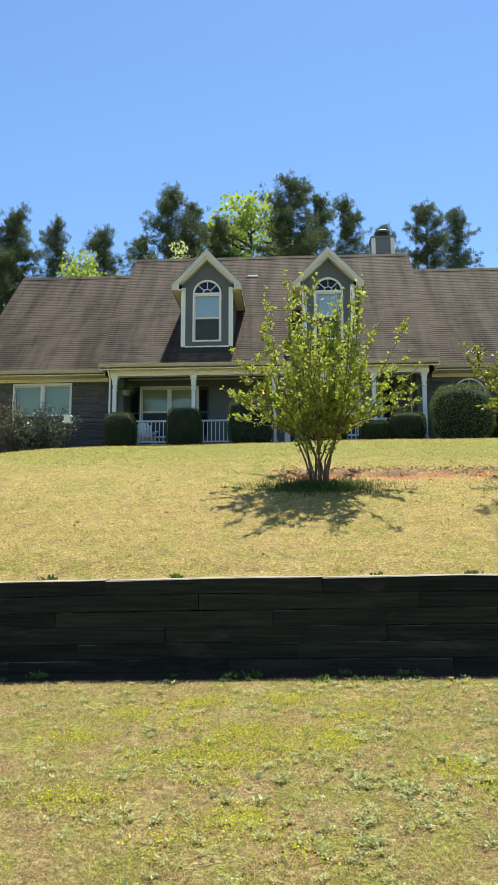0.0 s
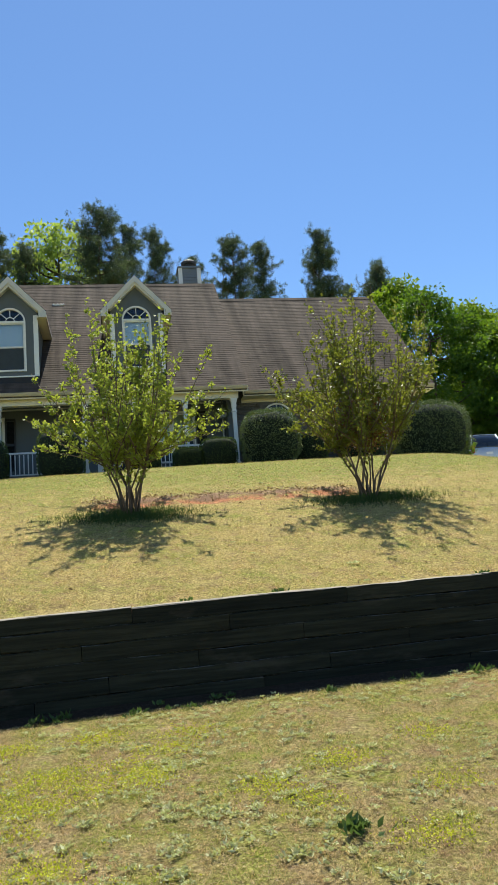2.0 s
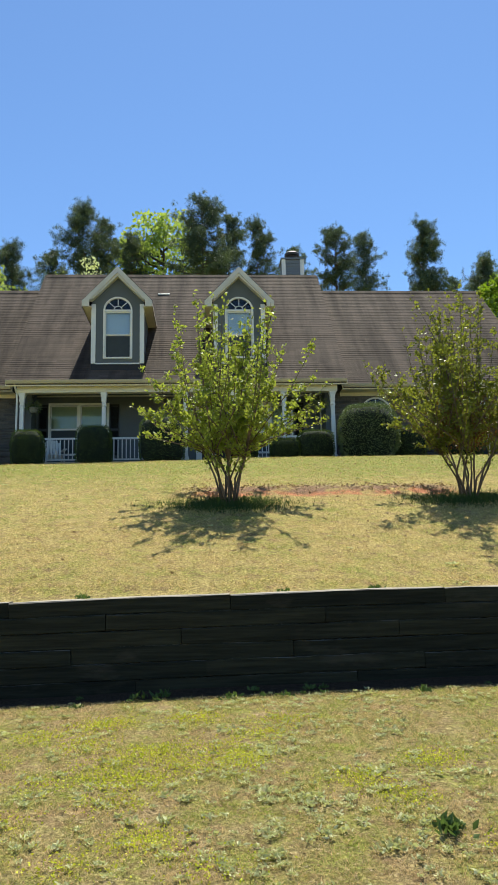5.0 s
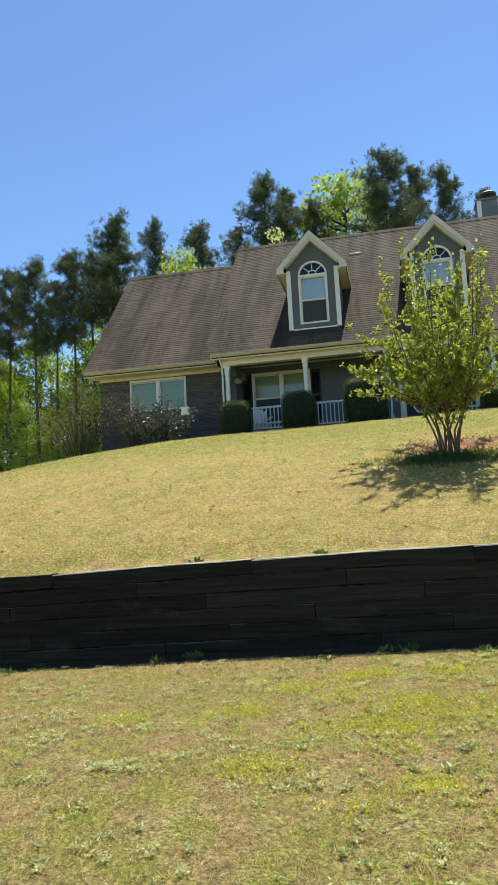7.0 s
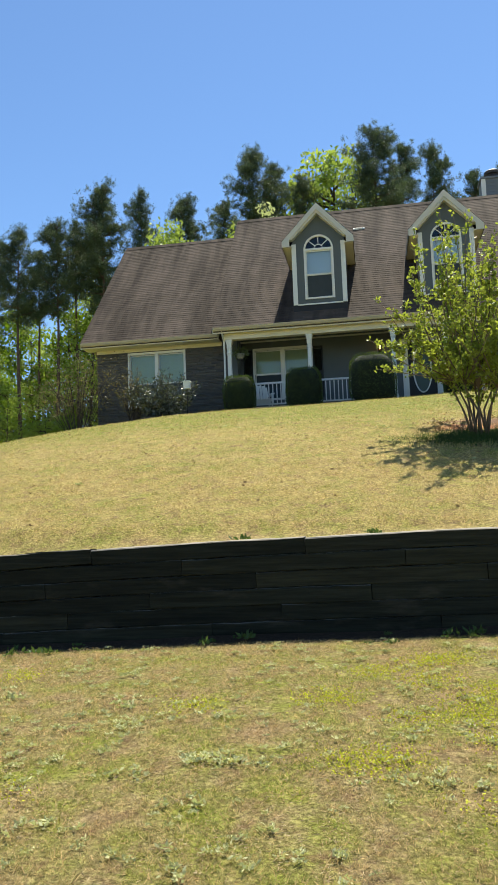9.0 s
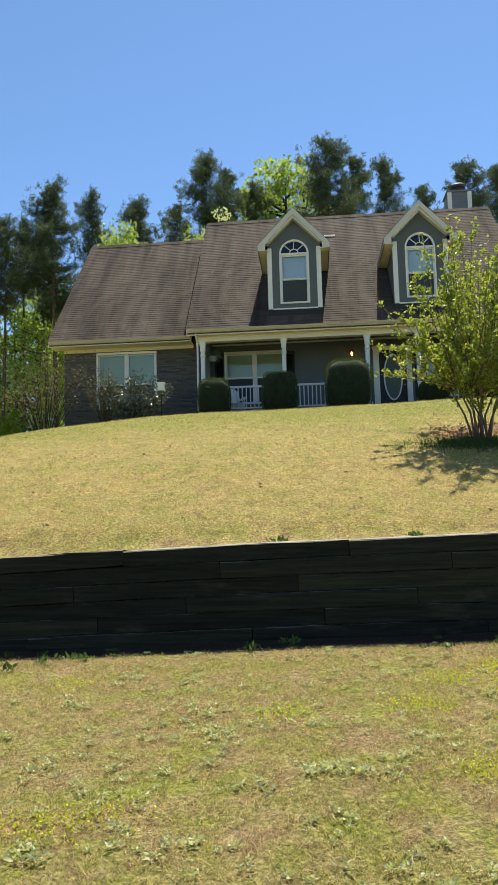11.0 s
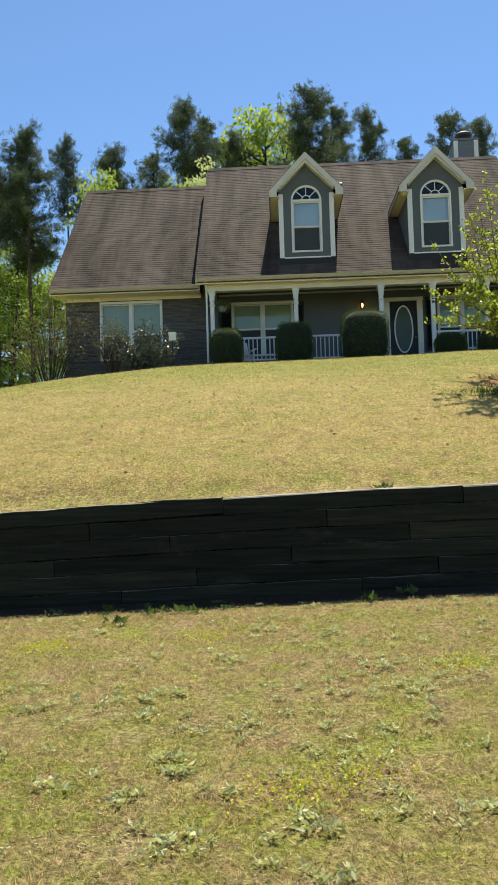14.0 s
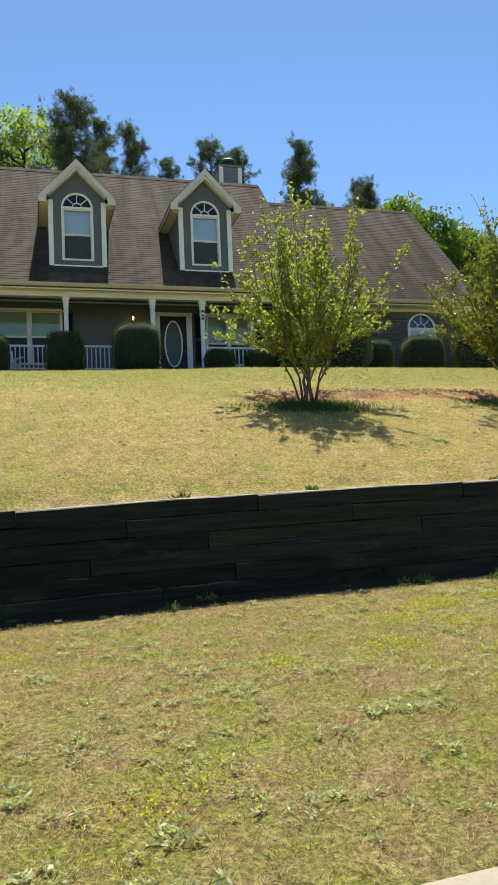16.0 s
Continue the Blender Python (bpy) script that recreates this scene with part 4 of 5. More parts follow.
# ---- leaves and plants ----
def quick_mesh(name, verts, tris, material, smooth=False):
    """A mesh from arrays of corners and triangles."""
    verts, tris = np.asarray(verts, np.float32), np.asarray(tris, np.int32)
    me = bpy.data.meshes.new(name)
    me.vertices.add(len(verts))
    me.vertices.foreach_set("co", verts.ravel())
    me.loops.add(tris.size)
    me.loops.foreach_set("vertex_index", tris.ravel())
    me.polygons.add(len(tris))
    me.polygons.foreach_set("loop_start", np.arange(0, tris.size, 3, dtype=np.int32))
    me.polygons.foreach_set("loop_total", np.full(len(tris), 3, np.int32))
    me.materials.append(material)
    me.update(calc_edges=True)
    return me


def unit(a):
    return a / np.maximum(np.linalg.norm(a, axis=1, keepdims=True), 1e-6)


def kites(at, way, length, width, rs):
    """Leaves as folded kites: at (n, 3), way (n, 3), length and width (n,)."""
    n = len(at)
    side = unit(np.cross(way, unit(rs.normal(size=(n, 3)))))
    up = np.cross(way, side)
    L, W = length[:, None], width[:, None]
    mid = at + way * L * 0.45 + up * W * 0.18
    v = np.stack([at, mid + side * W * 0.5, at + way * L, mid - side * W * 0.5], 1).reshape(-1, 3)
    k = np.arange(n)[:, None] * 4
    return v, np.concatenate([k + [0, 1, 2], k + [0, 2, 3]], 1).reshape(-1, 3)


def spikes(at, way, length, width, rs):
    """Needles or blades: one slim triangle each."""
    n = len(at)
    side = unit(np.cross(way, unit(rs.normal(size=(n, 3))))) * (width[:, None] * 0.5)
    v = np.stack([at - side, at + side, at + way * length[:, None]], 1).reshape(-1, 3)
    return v, np.arange(3 * n).reshape(-1, 3)


def pine(seed, height=25.0, spread=2.6, start=0.45, limbs=52, thick=1.0):
    """A tall southern pine: bare trunk, open crown of limbs that end in tufts of needles."""
    rs, r = np.random.RandomState(seed), random.Random(seed)
    ob = thing("pine_tree", "tall pine with a bare trunk and open crown", "tree", group="pines behind the house")
    lean = r.uniform(-0.02, 0.02)
    axis = lambda z: Vector((lean * z + 0.12 * math.sin(z * 0.23 + seed), 0.10 * math.cos(z * 0.19 + seed), z))
    t = Shape()
    zs = [-0.8 + (height + 0.3) * k / 12 for k in range(13)]
    t.tube([axis(z) for z in zs], [max(0.03, 0.25 * (1 - 0.93 * max(0, z) / height)) for z in zs], 8)
    at, way = [], []
    for k in range(limbs):
        u = (k + r.random()) / limbs
        z = height * (start + (1 - start) * u)
        shape = math.sin(math.pi * min(1, 0.22 + 0.75 * u)) ** 0.8
        ln = spread * shape * r.uniform(0.45, 1.1) * (0.5 if r.random() < 0.18 else 1)
        a = r.uniform(0, 2 * math.pi)
        d = Vector((math.cos(a), math.sin(a), r.uniform(-0.05, 0.45) + 0.3 * u)).normalized()
        b = axis(z)
        e = b + d * ln
        m = b + d * ln * 0.5 + Vector((0, 0, -0.05 * ln))
        t.tube([b, m, e], [0.05, 0.032, 0.015], 4)
        for j in range(max(6, int(30 * ln / spread * thick) + 6)):
            s = r.uniform(0.30, 1.08)
            c = b.lerp(e, s) + Vector((r.gauss(0, 0.28), r.gauss(0, 0.28), r.gauss(0.06, 0.22)))
            n = r.randint(28, 38)
            at.append(np.repeat([tuple(c)], n, 0) + rs.normal(0, 0.11, (n, 3)))
            way.append(unit(rs.normal(size=(n, 3)) + [0.25 * d.x, 0.25 * d.y, 0.35]))
    for j in range(10):
        n = 20
        at.append(np.repeat([tuple(axis(height - r.uniform(0, 1.0)))], n, 0) + rs.normal(0, 0.12, (n, 3)))
        way.append(unit(rs.normal(size=(n, 3)) + [0, 0, 0.6]))
    for j in range(5):                                    # dead stubs below the crown
        z = height * r.uniform(0.22, start)
        a = r.uniform(0, 6.28)
        t.tube([axis(z), axis(z) + Vector((math.cos(a), math.sin(a), 0.15)) * r.uniform(0.4, 1.3)], [0.025, 0.01], 3)
    at, way = np.concatenate(at), np.concatenate(way)
    part("trunk", t, M_PINEBARK, ob, "dark scaly bark", smooth=True)
    v, f = spikes(at, way, rs.uniform(0.14, 0.27, len(at)), rs.uniform(0.032, 0.054, len(at)), rs)
    part("crown", quick_mesh("crown", v, f, M_NEEDLE), M_NEEDLE, ob, "dark green needles in tufts")
    return ob


def broadleaf(seed, material, height=14.0, wide=3.6, low=0.12, clumps=120, per=120, leaf=0.19, label="broadleaved tree in fresh spring leaf", openness=1.0, group="woods round the house"):
    """A woodland tree: forked trunk, limbs, and a crown of leaf clumps with gaps between."""
    rs, r = np.random.RandomState(seed), random.Random(seed)
    ob = thing("broadleaf_tree", label, "tree", group=group)
    t = Shape()
    top = Vector((r.uniform(-0.5, 0.5), r.uniform(-0.5, 0.5), height * 0.9))
    trunk = [Vector((0, 0, -0.6)), Vector((r.uniform(-.15, .15), r.uniform(-.15, .15), height * 0.3)), Vector((top.x * 0.6, top.y * 0.6, height * 0.62)), top]
    t.tube(trunk, [0.20, 0.15, 0.09, 0.02], 7)
    at, way = [], []
    for k in range(clumps):
        u = r.random() ** 0.9
        z = height * (low + (0.98 - low) * u)
        prof = math.sin(math.pi * (0.16 + 0.80 * u)) ** 0.65
        a = r.uniform(0, 2 * math.pi)
        rad = wide * prof * math.sqrt(r.uniform(0.12, 1.0)) * r.uniform(0.75, 1.12)
        c = Vector((rad * math.cos(a), rad * math.sin(a), z))
        if k % 3 == 0:
            b = trunk[1].lerp(trunk[3], max(0, min(1, (z / height - 0.34) / 0.6)))
            t.tube([b, b.lerp(c, 0.55) + Vector((0, 0, -0.15)), c], [0.06, 0.035, 0.012], 4)
        q = r.uniform(0.45, 0.95) * height / 14
        n = int(per * r.uniform(0.6, 1.3) / openness)
        p = unit(rs.normal(size=(n, 3))) * (rs.uniform(0.25, 1, (n, 1)) ** 0.5) * [q * 1.2, q * 1.2, q * 0.6]
        at.append(p + [tuple(c)])
        way.append(unit(p * 0.8 + rs.normal(0, 0.5, (n, 3)) + [0, 0, -0.25]))
    at, way = np.concatenate(at), np.concatenate(way)
    part("trunk", t, M_BARK, ob, "grey-brown trunk and limbs", smooth=True)
    v, f = kites(at, way, rs.uniform(0.7, 1.3, len(at)) * leaf, rs.uniform(0.6, 1.0, len(at)) * leaf * 0.75, rs)
    part("crown", quick_mesh("crown", v, f, material), material, ob)
    return ob


def myrtle(seed, at0, height, half, label, reddish=False):
    """A young crape myrtle: a fan of smooth stems from one foot, forking into upright leafy shoots."""
    rs, r = np.random.RandomState(seed), random.Random(seed)
    ob = thing("crape_myrtle", label, "tree", at=at0, group="young trees on the lawn")
    pts, ways = [], []

    def leaves(p0, p1, p2, n, lo):
        n = max(3, int(n * 0.5))
        u = rs.uniform(lo, 1.03, n)[:, None]
        c = (1 - u) ** 2 * np.array(p0) + 2 * u * (1 - u) * np.array(p1) + u * u * np.array(p2)
        d = np.array((p2 - p0).normalized())
        pts.append(c + rs.normal(0, 0.022, (n, 3)))
        ways.append(unit(rs.normal(size=(n, 3)) + d * 0.5 + [0, 0, 0.1]))

    stems = 12
    for k in range(stems):
        a = 2 * math.pi * (k + r.uniform(-0.3, 0.3)) / stems
        out = r.uniform(0.55, 1.15) if k % 3 else r.uniform(0.1, 0.3)
        s = Shape()
        foot_p = Vector((0.13 * math.cos(a), 0.13 * math.sin(a), -0.08))
        fork = Vector((math.cos(a) * out * 0.66, math.sin(a) * out * 0.66, r.uniform(0.7, 1.15)))
        mid = foot_p.lerp(fork, 0.5) + Vector((-math.cos(a) * 0.07, -math.sin(a) * 0.07, 0.05)) + Vector((r.gauss(0, 0.06), r.gauss(0, 0.06), 0))
        s.tube([foot_p, foot_p.lerp(mid, 0.6) + Vector((0, 0, 0.02)), mid, fork], [r.uniform(0.020, 0.027), 0.020, 0.018, 0.014], 7)
        leaves(foot_p, mid, fork, 46, 0.72)
        for j in range(r.randint(5, 6)):
            b = a + r.gauss(0, 0.7)
            low = j < 3 and out > 0.4
            if low:
                reach, tip_z = half * r.uniform(0.6, 1.2), height * r.uniform(0.34, 0.76)
            else:
                reach = half * (0.14 + 0.88 * out * r.uniform(0.5, 1.0))
                tip_z = height * r.uniform(0.76, 1.03) * (1 - 0.08 * (reach / half) ** 2)
            tip = Vector((math.cos(b) * reach, math.sin(b) * reach, tip_z))
            m = fork.lerp(tip, 0.5) + Vector((math.cos(b), math.sin(b), 0.3 if low else -0.1)) * 0.10 * reach
            s.tube([fork, fork.lerp(m, 0.8), m, tip], [0.012, 0.009, 0.008, 0.003], 5)
            leaves(fork, m, tip, 70, 0.08)
            for q in range(r.randint(9, 12)):
                u = r.uniform(0.02, 0.93)
                p = fork.lerp(m, u / 0.5) if u < 0.5 else m.lerp(tip, (u - 0.5) / 0.5)
                c = r.uniform(0, 6.28)
                ln = r.uniform(0.20, 0.60) * (1.25 - 0.95 * u)
                e = p + Vector((math.cos(c) * 0.6, math.sin(c) * 0.6, r.uniform(0.1, 0.9))) * ln
                s.tube([p, p.lerp(e, 0.5) + Vector((0, 0, -0.02)), e], [0.005, 0.004, 0.002], 3)
                leaves(p, p.lerp(e, 0.5), e, int(54 * max(0.5, ln / 0.5)), 0.12)
        part("stem", s, M_MYRTLE, ob, smooth=True)
    pts, ways = np.concatenate(pts), np.concatenate(ways)
    v, f = kites(pts, ways, rs.uniform(0.050, 0.088, len(pts)), rs.uniform(0.036, 0.060, len(pts)), rs)
    tone = M_MYRTLE_OLIVE if reddish else M_MYRTLE_LEAF
    part("foliage", quick_mesh("foliage", v, f, tone), tone, ob, "olive-green young leaves" if reddish else "yellow-green young leaves")
    if reddish:
        n = 1500
        d = unit(rs.normal(size=(n, 3))) * rs.uniform(0.2, 1, (n, 1)) ** 0.5
        v, f = kites(d * [0.75, 0.75, 0.6] + [0, 0, 1.45], unit(rs.normal(size=(n, 3))), rs.uniform(0.04, 0.07, n), rs.uniform(0.025, 0.045, n), rs)
        part("inner_foliage", quick_mesh("inner_foliage", v, f, M_REDLEAF), M_REDLEAF, ob, "reddish-brown young leaves inside the crown")
    return ob


def clipped_bush(name, x, y, z0, wx, wy, h, seed, label, material=None, leaf=0.032, count=8000, square=4.2, wild=0.0, group="bushes along the porch", category="bush"):
    """A sheared evergreen: a rounded, flat-topped body under a skin of small leaves."""
    rs = np.random.RandomState(seed)
    material = material or M_BOX
    ob = thing(name, label, category, at=(x, y, z0), group=group)
    d = unit(rs.normal(size=(count, 3)))
    e = square
    k = (np.abs(d[:, 0]) ** e + np.abs(d[:, 1]) ** e + np.abs(d[:, 2]) ** e) ** (-1 / e)
    lump = np.array([1 + 0.05 * noise.noise((p[0] * 2.2 + seed, p[1] * 2.2, p[2] * 2.2)) + wild * noise.noise((p[0] * 4 + seed, p[1] * 4, p[2] * 4)) for p in d])
    p = d * (k * lump)[:, None] * [wx / 2, wy / 2, h * 0.56] + [0, 0, h * 0.46]
    p = p[p[:, 2] > -0.05] if len(p) else p
    n = len(p)
    dd = unit(p - [0, 0, h * 0.46])
    p = p * rs.uniform(0.95, 1.01, (n, 1))
    v, f = kites(p, unit(dd + rs.normal(0, 0.7, (n, 3))), rs.uniform(0.7, 1.35, n) * leaf, rs.uniform(0.7, 1.2, n) * leaf * 0.6, rs)
    part("foliage", quick_mesh("foliage", v, f, material), material, ob)
    # added dark solid that stands in for the shade deep among the leaves
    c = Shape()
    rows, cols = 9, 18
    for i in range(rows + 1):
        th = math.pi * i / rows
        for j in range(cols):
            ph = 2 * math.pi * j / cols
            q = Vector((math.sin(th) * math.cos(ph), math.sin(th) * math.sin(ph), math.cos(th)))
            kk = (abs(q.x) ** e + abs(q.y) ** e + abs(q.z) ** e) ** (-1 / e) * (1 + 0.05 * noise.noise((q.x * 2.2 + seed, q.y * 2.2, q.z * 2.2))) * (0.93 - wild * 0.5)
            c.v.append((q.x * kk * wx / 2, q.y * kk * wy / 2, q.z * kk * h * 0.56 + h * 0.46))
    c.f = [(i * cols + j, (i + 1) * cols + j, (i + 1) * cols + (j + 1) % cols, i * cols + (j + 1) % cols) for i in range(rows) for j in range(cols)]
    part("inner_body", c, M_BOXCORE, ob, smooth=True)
    return ob


def open_shrub(name, x, y, z0, half, h, seed, material, label, leaf, count, category="shrub"):
    """A loose shrub of many arching twigs with leaves along them."""
    rs, r = np.random.RandomState(seed), random.Random(seed)
    ob = thing(name, label, category, at=(x, y, z0))
    s, pts, ways = Shape(), [], []
    for k in range(38):
        a = r.uniform(0, 6.28)
        reach = half * math.sqrt(r.random())
        tip = Vector((math.cos(a) * reach, math.sin(a) * reach * 0.6, h * r.uniform(0.45, 1.0) * (1 - 0.35 * (reach / half) ** 2)))
        base = Vector((tip.x * 0.15, tip.y * 0.15, -0.05))
        mid = base.lerp(tip, 0.5) + Vector((0, 0, 0.12 * h))
        s.tube([base, mid, tip], [0.016, 0.010, 0.003], 4)
        n = count // 38
        u = rs.uniform(0.3, 1.05, n)[:, None]
        c = (1 - u) ** 2 * np.array(base) + 2 * u * (1 - u) * np.array(mid) + u * u * np.array(tip)
        pts.append(c + rs.normal(0, 0.06 * half, (n, 3)))
        ways.append(unit(rs.normal(size=(n, 3)) + [0, 0, 0.1]))
    pts, ways = np.concatenate(pts), np.concatenate(ways)
    v, f = kites(pts, ways, rs.uniform(0.7, 1.3, len(pts)) * leaf, rs.uniform(0.6, 1.0, len(pts)) * leaf * 0.55, rs)
    part("twig", s, M_BARK, ob)
    part("foliage", quick_mesh("foliage", v, f, material), material, ob)
    return ob


# the two young trees on the lawn
myrtle(11, (2.47, 15.9, ground_z(2.47, 15.9)), 3.85, 1.72, "multi-stemmed young crape myrtle with yellow-green leaves on the lawn")
myrtle(23, (7.04, 16.08, ground_z(7.04, 16.08)), 4.05, 1.85, "multi-stemmed young crape myrtle, twiggy and reddish inside, on the lawn", True)

# bushes in front of the porch and the wings
for x, wx, top, seed in ((-3.53, 0.98, 5.98, 1), (-1.46, 1.10, 6.09, 2), (0.69, 1.42, 6.38, 3), (3.29, 0.88, 5.62, 4), (4.63, 0.94, 5.62, 5), (5.62, 1.15, 5.88, 6), (8.68, 1.04, 5.98, 7), (10.42, 1.32, 6.17, 8)):
    z0 = ground_z(x, 25.75)
    clipped_bush("boxwood", x * 0.99 + 0.01, 25.75, z0, wx, wx * 0.95, top - z0, seed, "dark clipped boxwood in front of the porch" if x < 6.3 else "dark clipped boxwood against the stone wall")
z0 = ground_z(7.2, 25.3)
clipped_bush("holly_bush", 7.2, 25.3, z0, 1.85, 1.5, 6.62 - z0, 31, "large rounded holly with sunlit glossy top", M_HOLLY, 0.05, 12000, 2.9, 0.06)
z0 = ground_z(12.8, 25.6)
clipped_bush("holly_bush", 12.8, 25.6, z0, 2.5, 1.7, 6.72 - z0, 32, "large dark holly at the corner of the house", M_HOLLY, 0.05, 15000, 2.9, 0.06)
z0 = ground_z(14.4, 26.6)
open_shrub("corner_shrub", 14.4, 26.6, z0, 0.55, 1.25, 33, M_LEAF, "bright green shrub at the corner of the house", 0.06, 1900)
z0 = ground_z(-6.0, 25.9)
open_shrub("camellia", -6.05, 25.9, z0 - 0.1, 1.3, 1.8, 41, M_CAMELLIA, "glossy-leaved shrub below the wing's window", 0.115, 4200)
z0 = ground_z(-8.5, 26.2)
open_shrub("bronze_shrub", -9.1, 26.2, z0 - 0.1, 2.1, 3.2, 42, M_BRONZE, "thin twiggy shrub with bronze young leaves at the corner", 0.08, 2400)
z0 = ground_z(-7.0, 26.0)
open_shrub("bronze_shrub", -7.05, 26.0, z0 - 0.1, 0.6, 2.15, 43, M_BRONZE, "slim shrub with bronze young leaves in front of the window", 0.095, 700)

# woods: a few trees of each kind, and copies of them turned and sized
pines = [pine(60 + k, 25, (2.4, 2.7, 2.1, 3.0)[k], (0.66, 0.68, 0.74, 0.60)[k], (48, 52, 36, 64)[k], (0.75, 0.8, 0.6, 1.1)[k]) for k in range(4)]
oaks = [broadleaf(80, M_LEAF, 14, 3.6, 0.08, 150, 84, 0.26), broadleaf(81, M_LEAF_DEEP, 14, 4.0, 0.06, 160, 84, 0.26), broadleaf(82, M_LEAF_LIME, 14, 2.5, 0.3, 80, 56, 0.24, "lime-green tree in thin new leaf"),
        broadleaf(83, M_LEAF, 14, 3.2, 0.04, 140, 84, 0.26), broadleaf(84, M_LEAF_DEEP, 14, 3.8, 0.04, 160, 84, 0.26),
        broadleaf(85, M_LEAF_LIME, 14, 3.8, 0.03, 140, 120, 0.2, "bright lime-green understorey tree in new leaf"),
        broadleaf(86, M_LEAF_OLIVE, 14, 3.6, 0.12, 120, 80, 0.22, "thin olive-green tree in young leaf beside the drive", 1.2),
        broadleaf(87, M_LEAF_LIME, 14, 3.6, 0.04, 100, 46, 0.23, "sunlit lime-green young tree with thin layered leaves"),
        broadleaf(88, M_LEAF, 14, 3.4, 0.04, 100, 50, 0.23, "sunlit green young tree with thin layered leaves"),
        broadleaf(89, M_BLOSSOM, 14, 2.6, 0.3, 60, 90, 0.17, "slim tree in creamy white blossom behind the house")]
used = set()


def plant(stock, k, x, y, top, turn, wide=1.0, full=25.0):
    """Puts a tree of the stock with its top at that height; the first of a kind is the built one."""
    z = ground_z(x, y) - 0.1
    f = (top - z) / full
    m = Matrix.Translation((x, y, z)) @ Matrix.Rotation(turn, 4, "Z") @ Matrix.Diagonal((f * wide, f * wide, f, 1))
    ob = stock[k]
    if ob.name in used:
        ob = copy_thing(ob, m @ Matrix.Diagonal((*(1 / v for v in ob.scale), 1)))
    else:
        used.add(ob.name)
        ob.matrix_basis = m
    return ob


wr = random.Random(9)
def far(x48, z48, eye_x, y):
    q = (y - 2.2) / 45.8
    return eye_x + (x48 - eye_x) * q, y, 1.4 + (z48 - 1.4) * q


for k, x48, z48, ex, y, wide in ((0, -22.6, 21.2, -1.3, 56, 1.0), (2, -21.2, 19.5, -1.3, 60, 1.0), (1, -19.9, 21.3, -1.3, 57, 0.95), (2, -18.7, 21.2, -1.3, 60, 0.9), (3, -16.6, 23.5, -1.3, 58, 0.95), (0, -17.4, 21.0, -1.3, 62, 0.9),
                               (2, -14.3, 22.8, -1.3, 63, 0.85), (1, -11.2, 22.0, -1.3, 66, 0.95), (0, -7.0, 24.8, -1.3, 67, 1.0), (2, -5.6, 23.6, -1.3, 70, 1.0), (2, -8.9, 21.6, -1.3, 70, 1.0), (1, -2.5, 22.6, 2.0, 68, 0.8),
                               (1, 2.1, 25.3, 2.0, 66, 1.05), (2, 3.9, 24.0, 2.0, 70, 1.0), (0, 5.5, 23.8, 2.0, 66, 0.85), (2, 7.9, 21.9, 2.0, 68, 0.9), (1, 10.6, 23.1, 2.1, 66, 0.95), (2, 12.4, 22.9, 2.1, 68, 0.9),
                               (3, 16.3, 23.5, 2.1, 64, 0.9), (0, 20.5, 21.3, 2.1, 62, 1.0), (2, 18.2, 19.8, 2.1, 70, 1.0), (3, 20.4, 21.2, 2.26, 50, 1.0), (1, -24.5, 20.6, -1.3, 58, 1.0), (3, -26.5, 20.0, -1.3, 60, 0.9), (0, -29, 21, -1.3, 62, 1.0)):
    plant(pines, k, *far(x48, z48, ex, y * 1.22), wr.uniform(0, 6.28), wide)
for k, x48, z48, ex, y, wide in ((9, -5.6, 21.6, -1.3, 62, 0.75), (9, -6.3, 20.6, -1.3, 64, 0.6), (2, -0.5, 24.2, 2.0, 88, 1.0), (2, -1.9, 22.6, 2.0, 90, 0.85), (2, -11.3, 20.6, 2.0, 66, 0.8), (2, -6.5, 19.8, 2.0, 62, 0.85), (2, 0.9, 23.0, 2.0, 92, 0.8),
                               (0, 21.8, 20.2, 2.2, 50, 0.85), (1, 23.6, 19.9, 2.2, 46, 0.9), (4, 25.8, 18.0, 2.2, 48, 0.95), (3, 28.3, 17.3, 2.2, 50, 1.0), (6, 32.4, 20.0, 2.2, 40, 1.05), (0, 26.9, 18.6, 2.2, 52, 0.9), (3, 29.6, 18.3, 2.2, 54, 1.0), (7, 39.6, 18.2, 2.2, 40, 0.9), (1, 30.8, 17.4, 2.2, 48, 0.9),
                               (4, 34.5, 18.4, 2.2, 50, 0.95), (0, 38.0, 20.6, 2.2, 48, 0.9), (1, 41.5, 20.8, 2.2, 50, 0.95), (3, 36.2, 16.6, 2.2, 44, 1.1), (4, 45.0, 20.0, 2.2, 50, 1.0), (0, 40.5, 17.0, 2.2, 42, 1.1),
                               (8, 24.6, 12.5, 2.2, 45, 1.2), (4, 28.0, 12.0, 2.2, 45, 1.3), (8, 31.2, 12.2, 2.2, 44, 1.3), (8, 34.8, 12.5, 2.2, 42, 1.3), (8, 38.5, 13.0, 2.2, 41, 1.3), (4, 20.2, 15.5, 2.2, 52, 1.0)):
    plant(oaks, k, *far(x48, z48, ex, y), wr.uniform(0, 6.28), wide, 14.0)
for k in range(15):
    plant(oaks, (4, 1, 3)[k % 3], *far(19.5 + k * 1.9, wr.uniform(11.5, 14.5), 2.2, wr.uniform(54, 62)), wr.uniform(0, 6.28), wr.uniform(0.9, 1.15), 14.0)
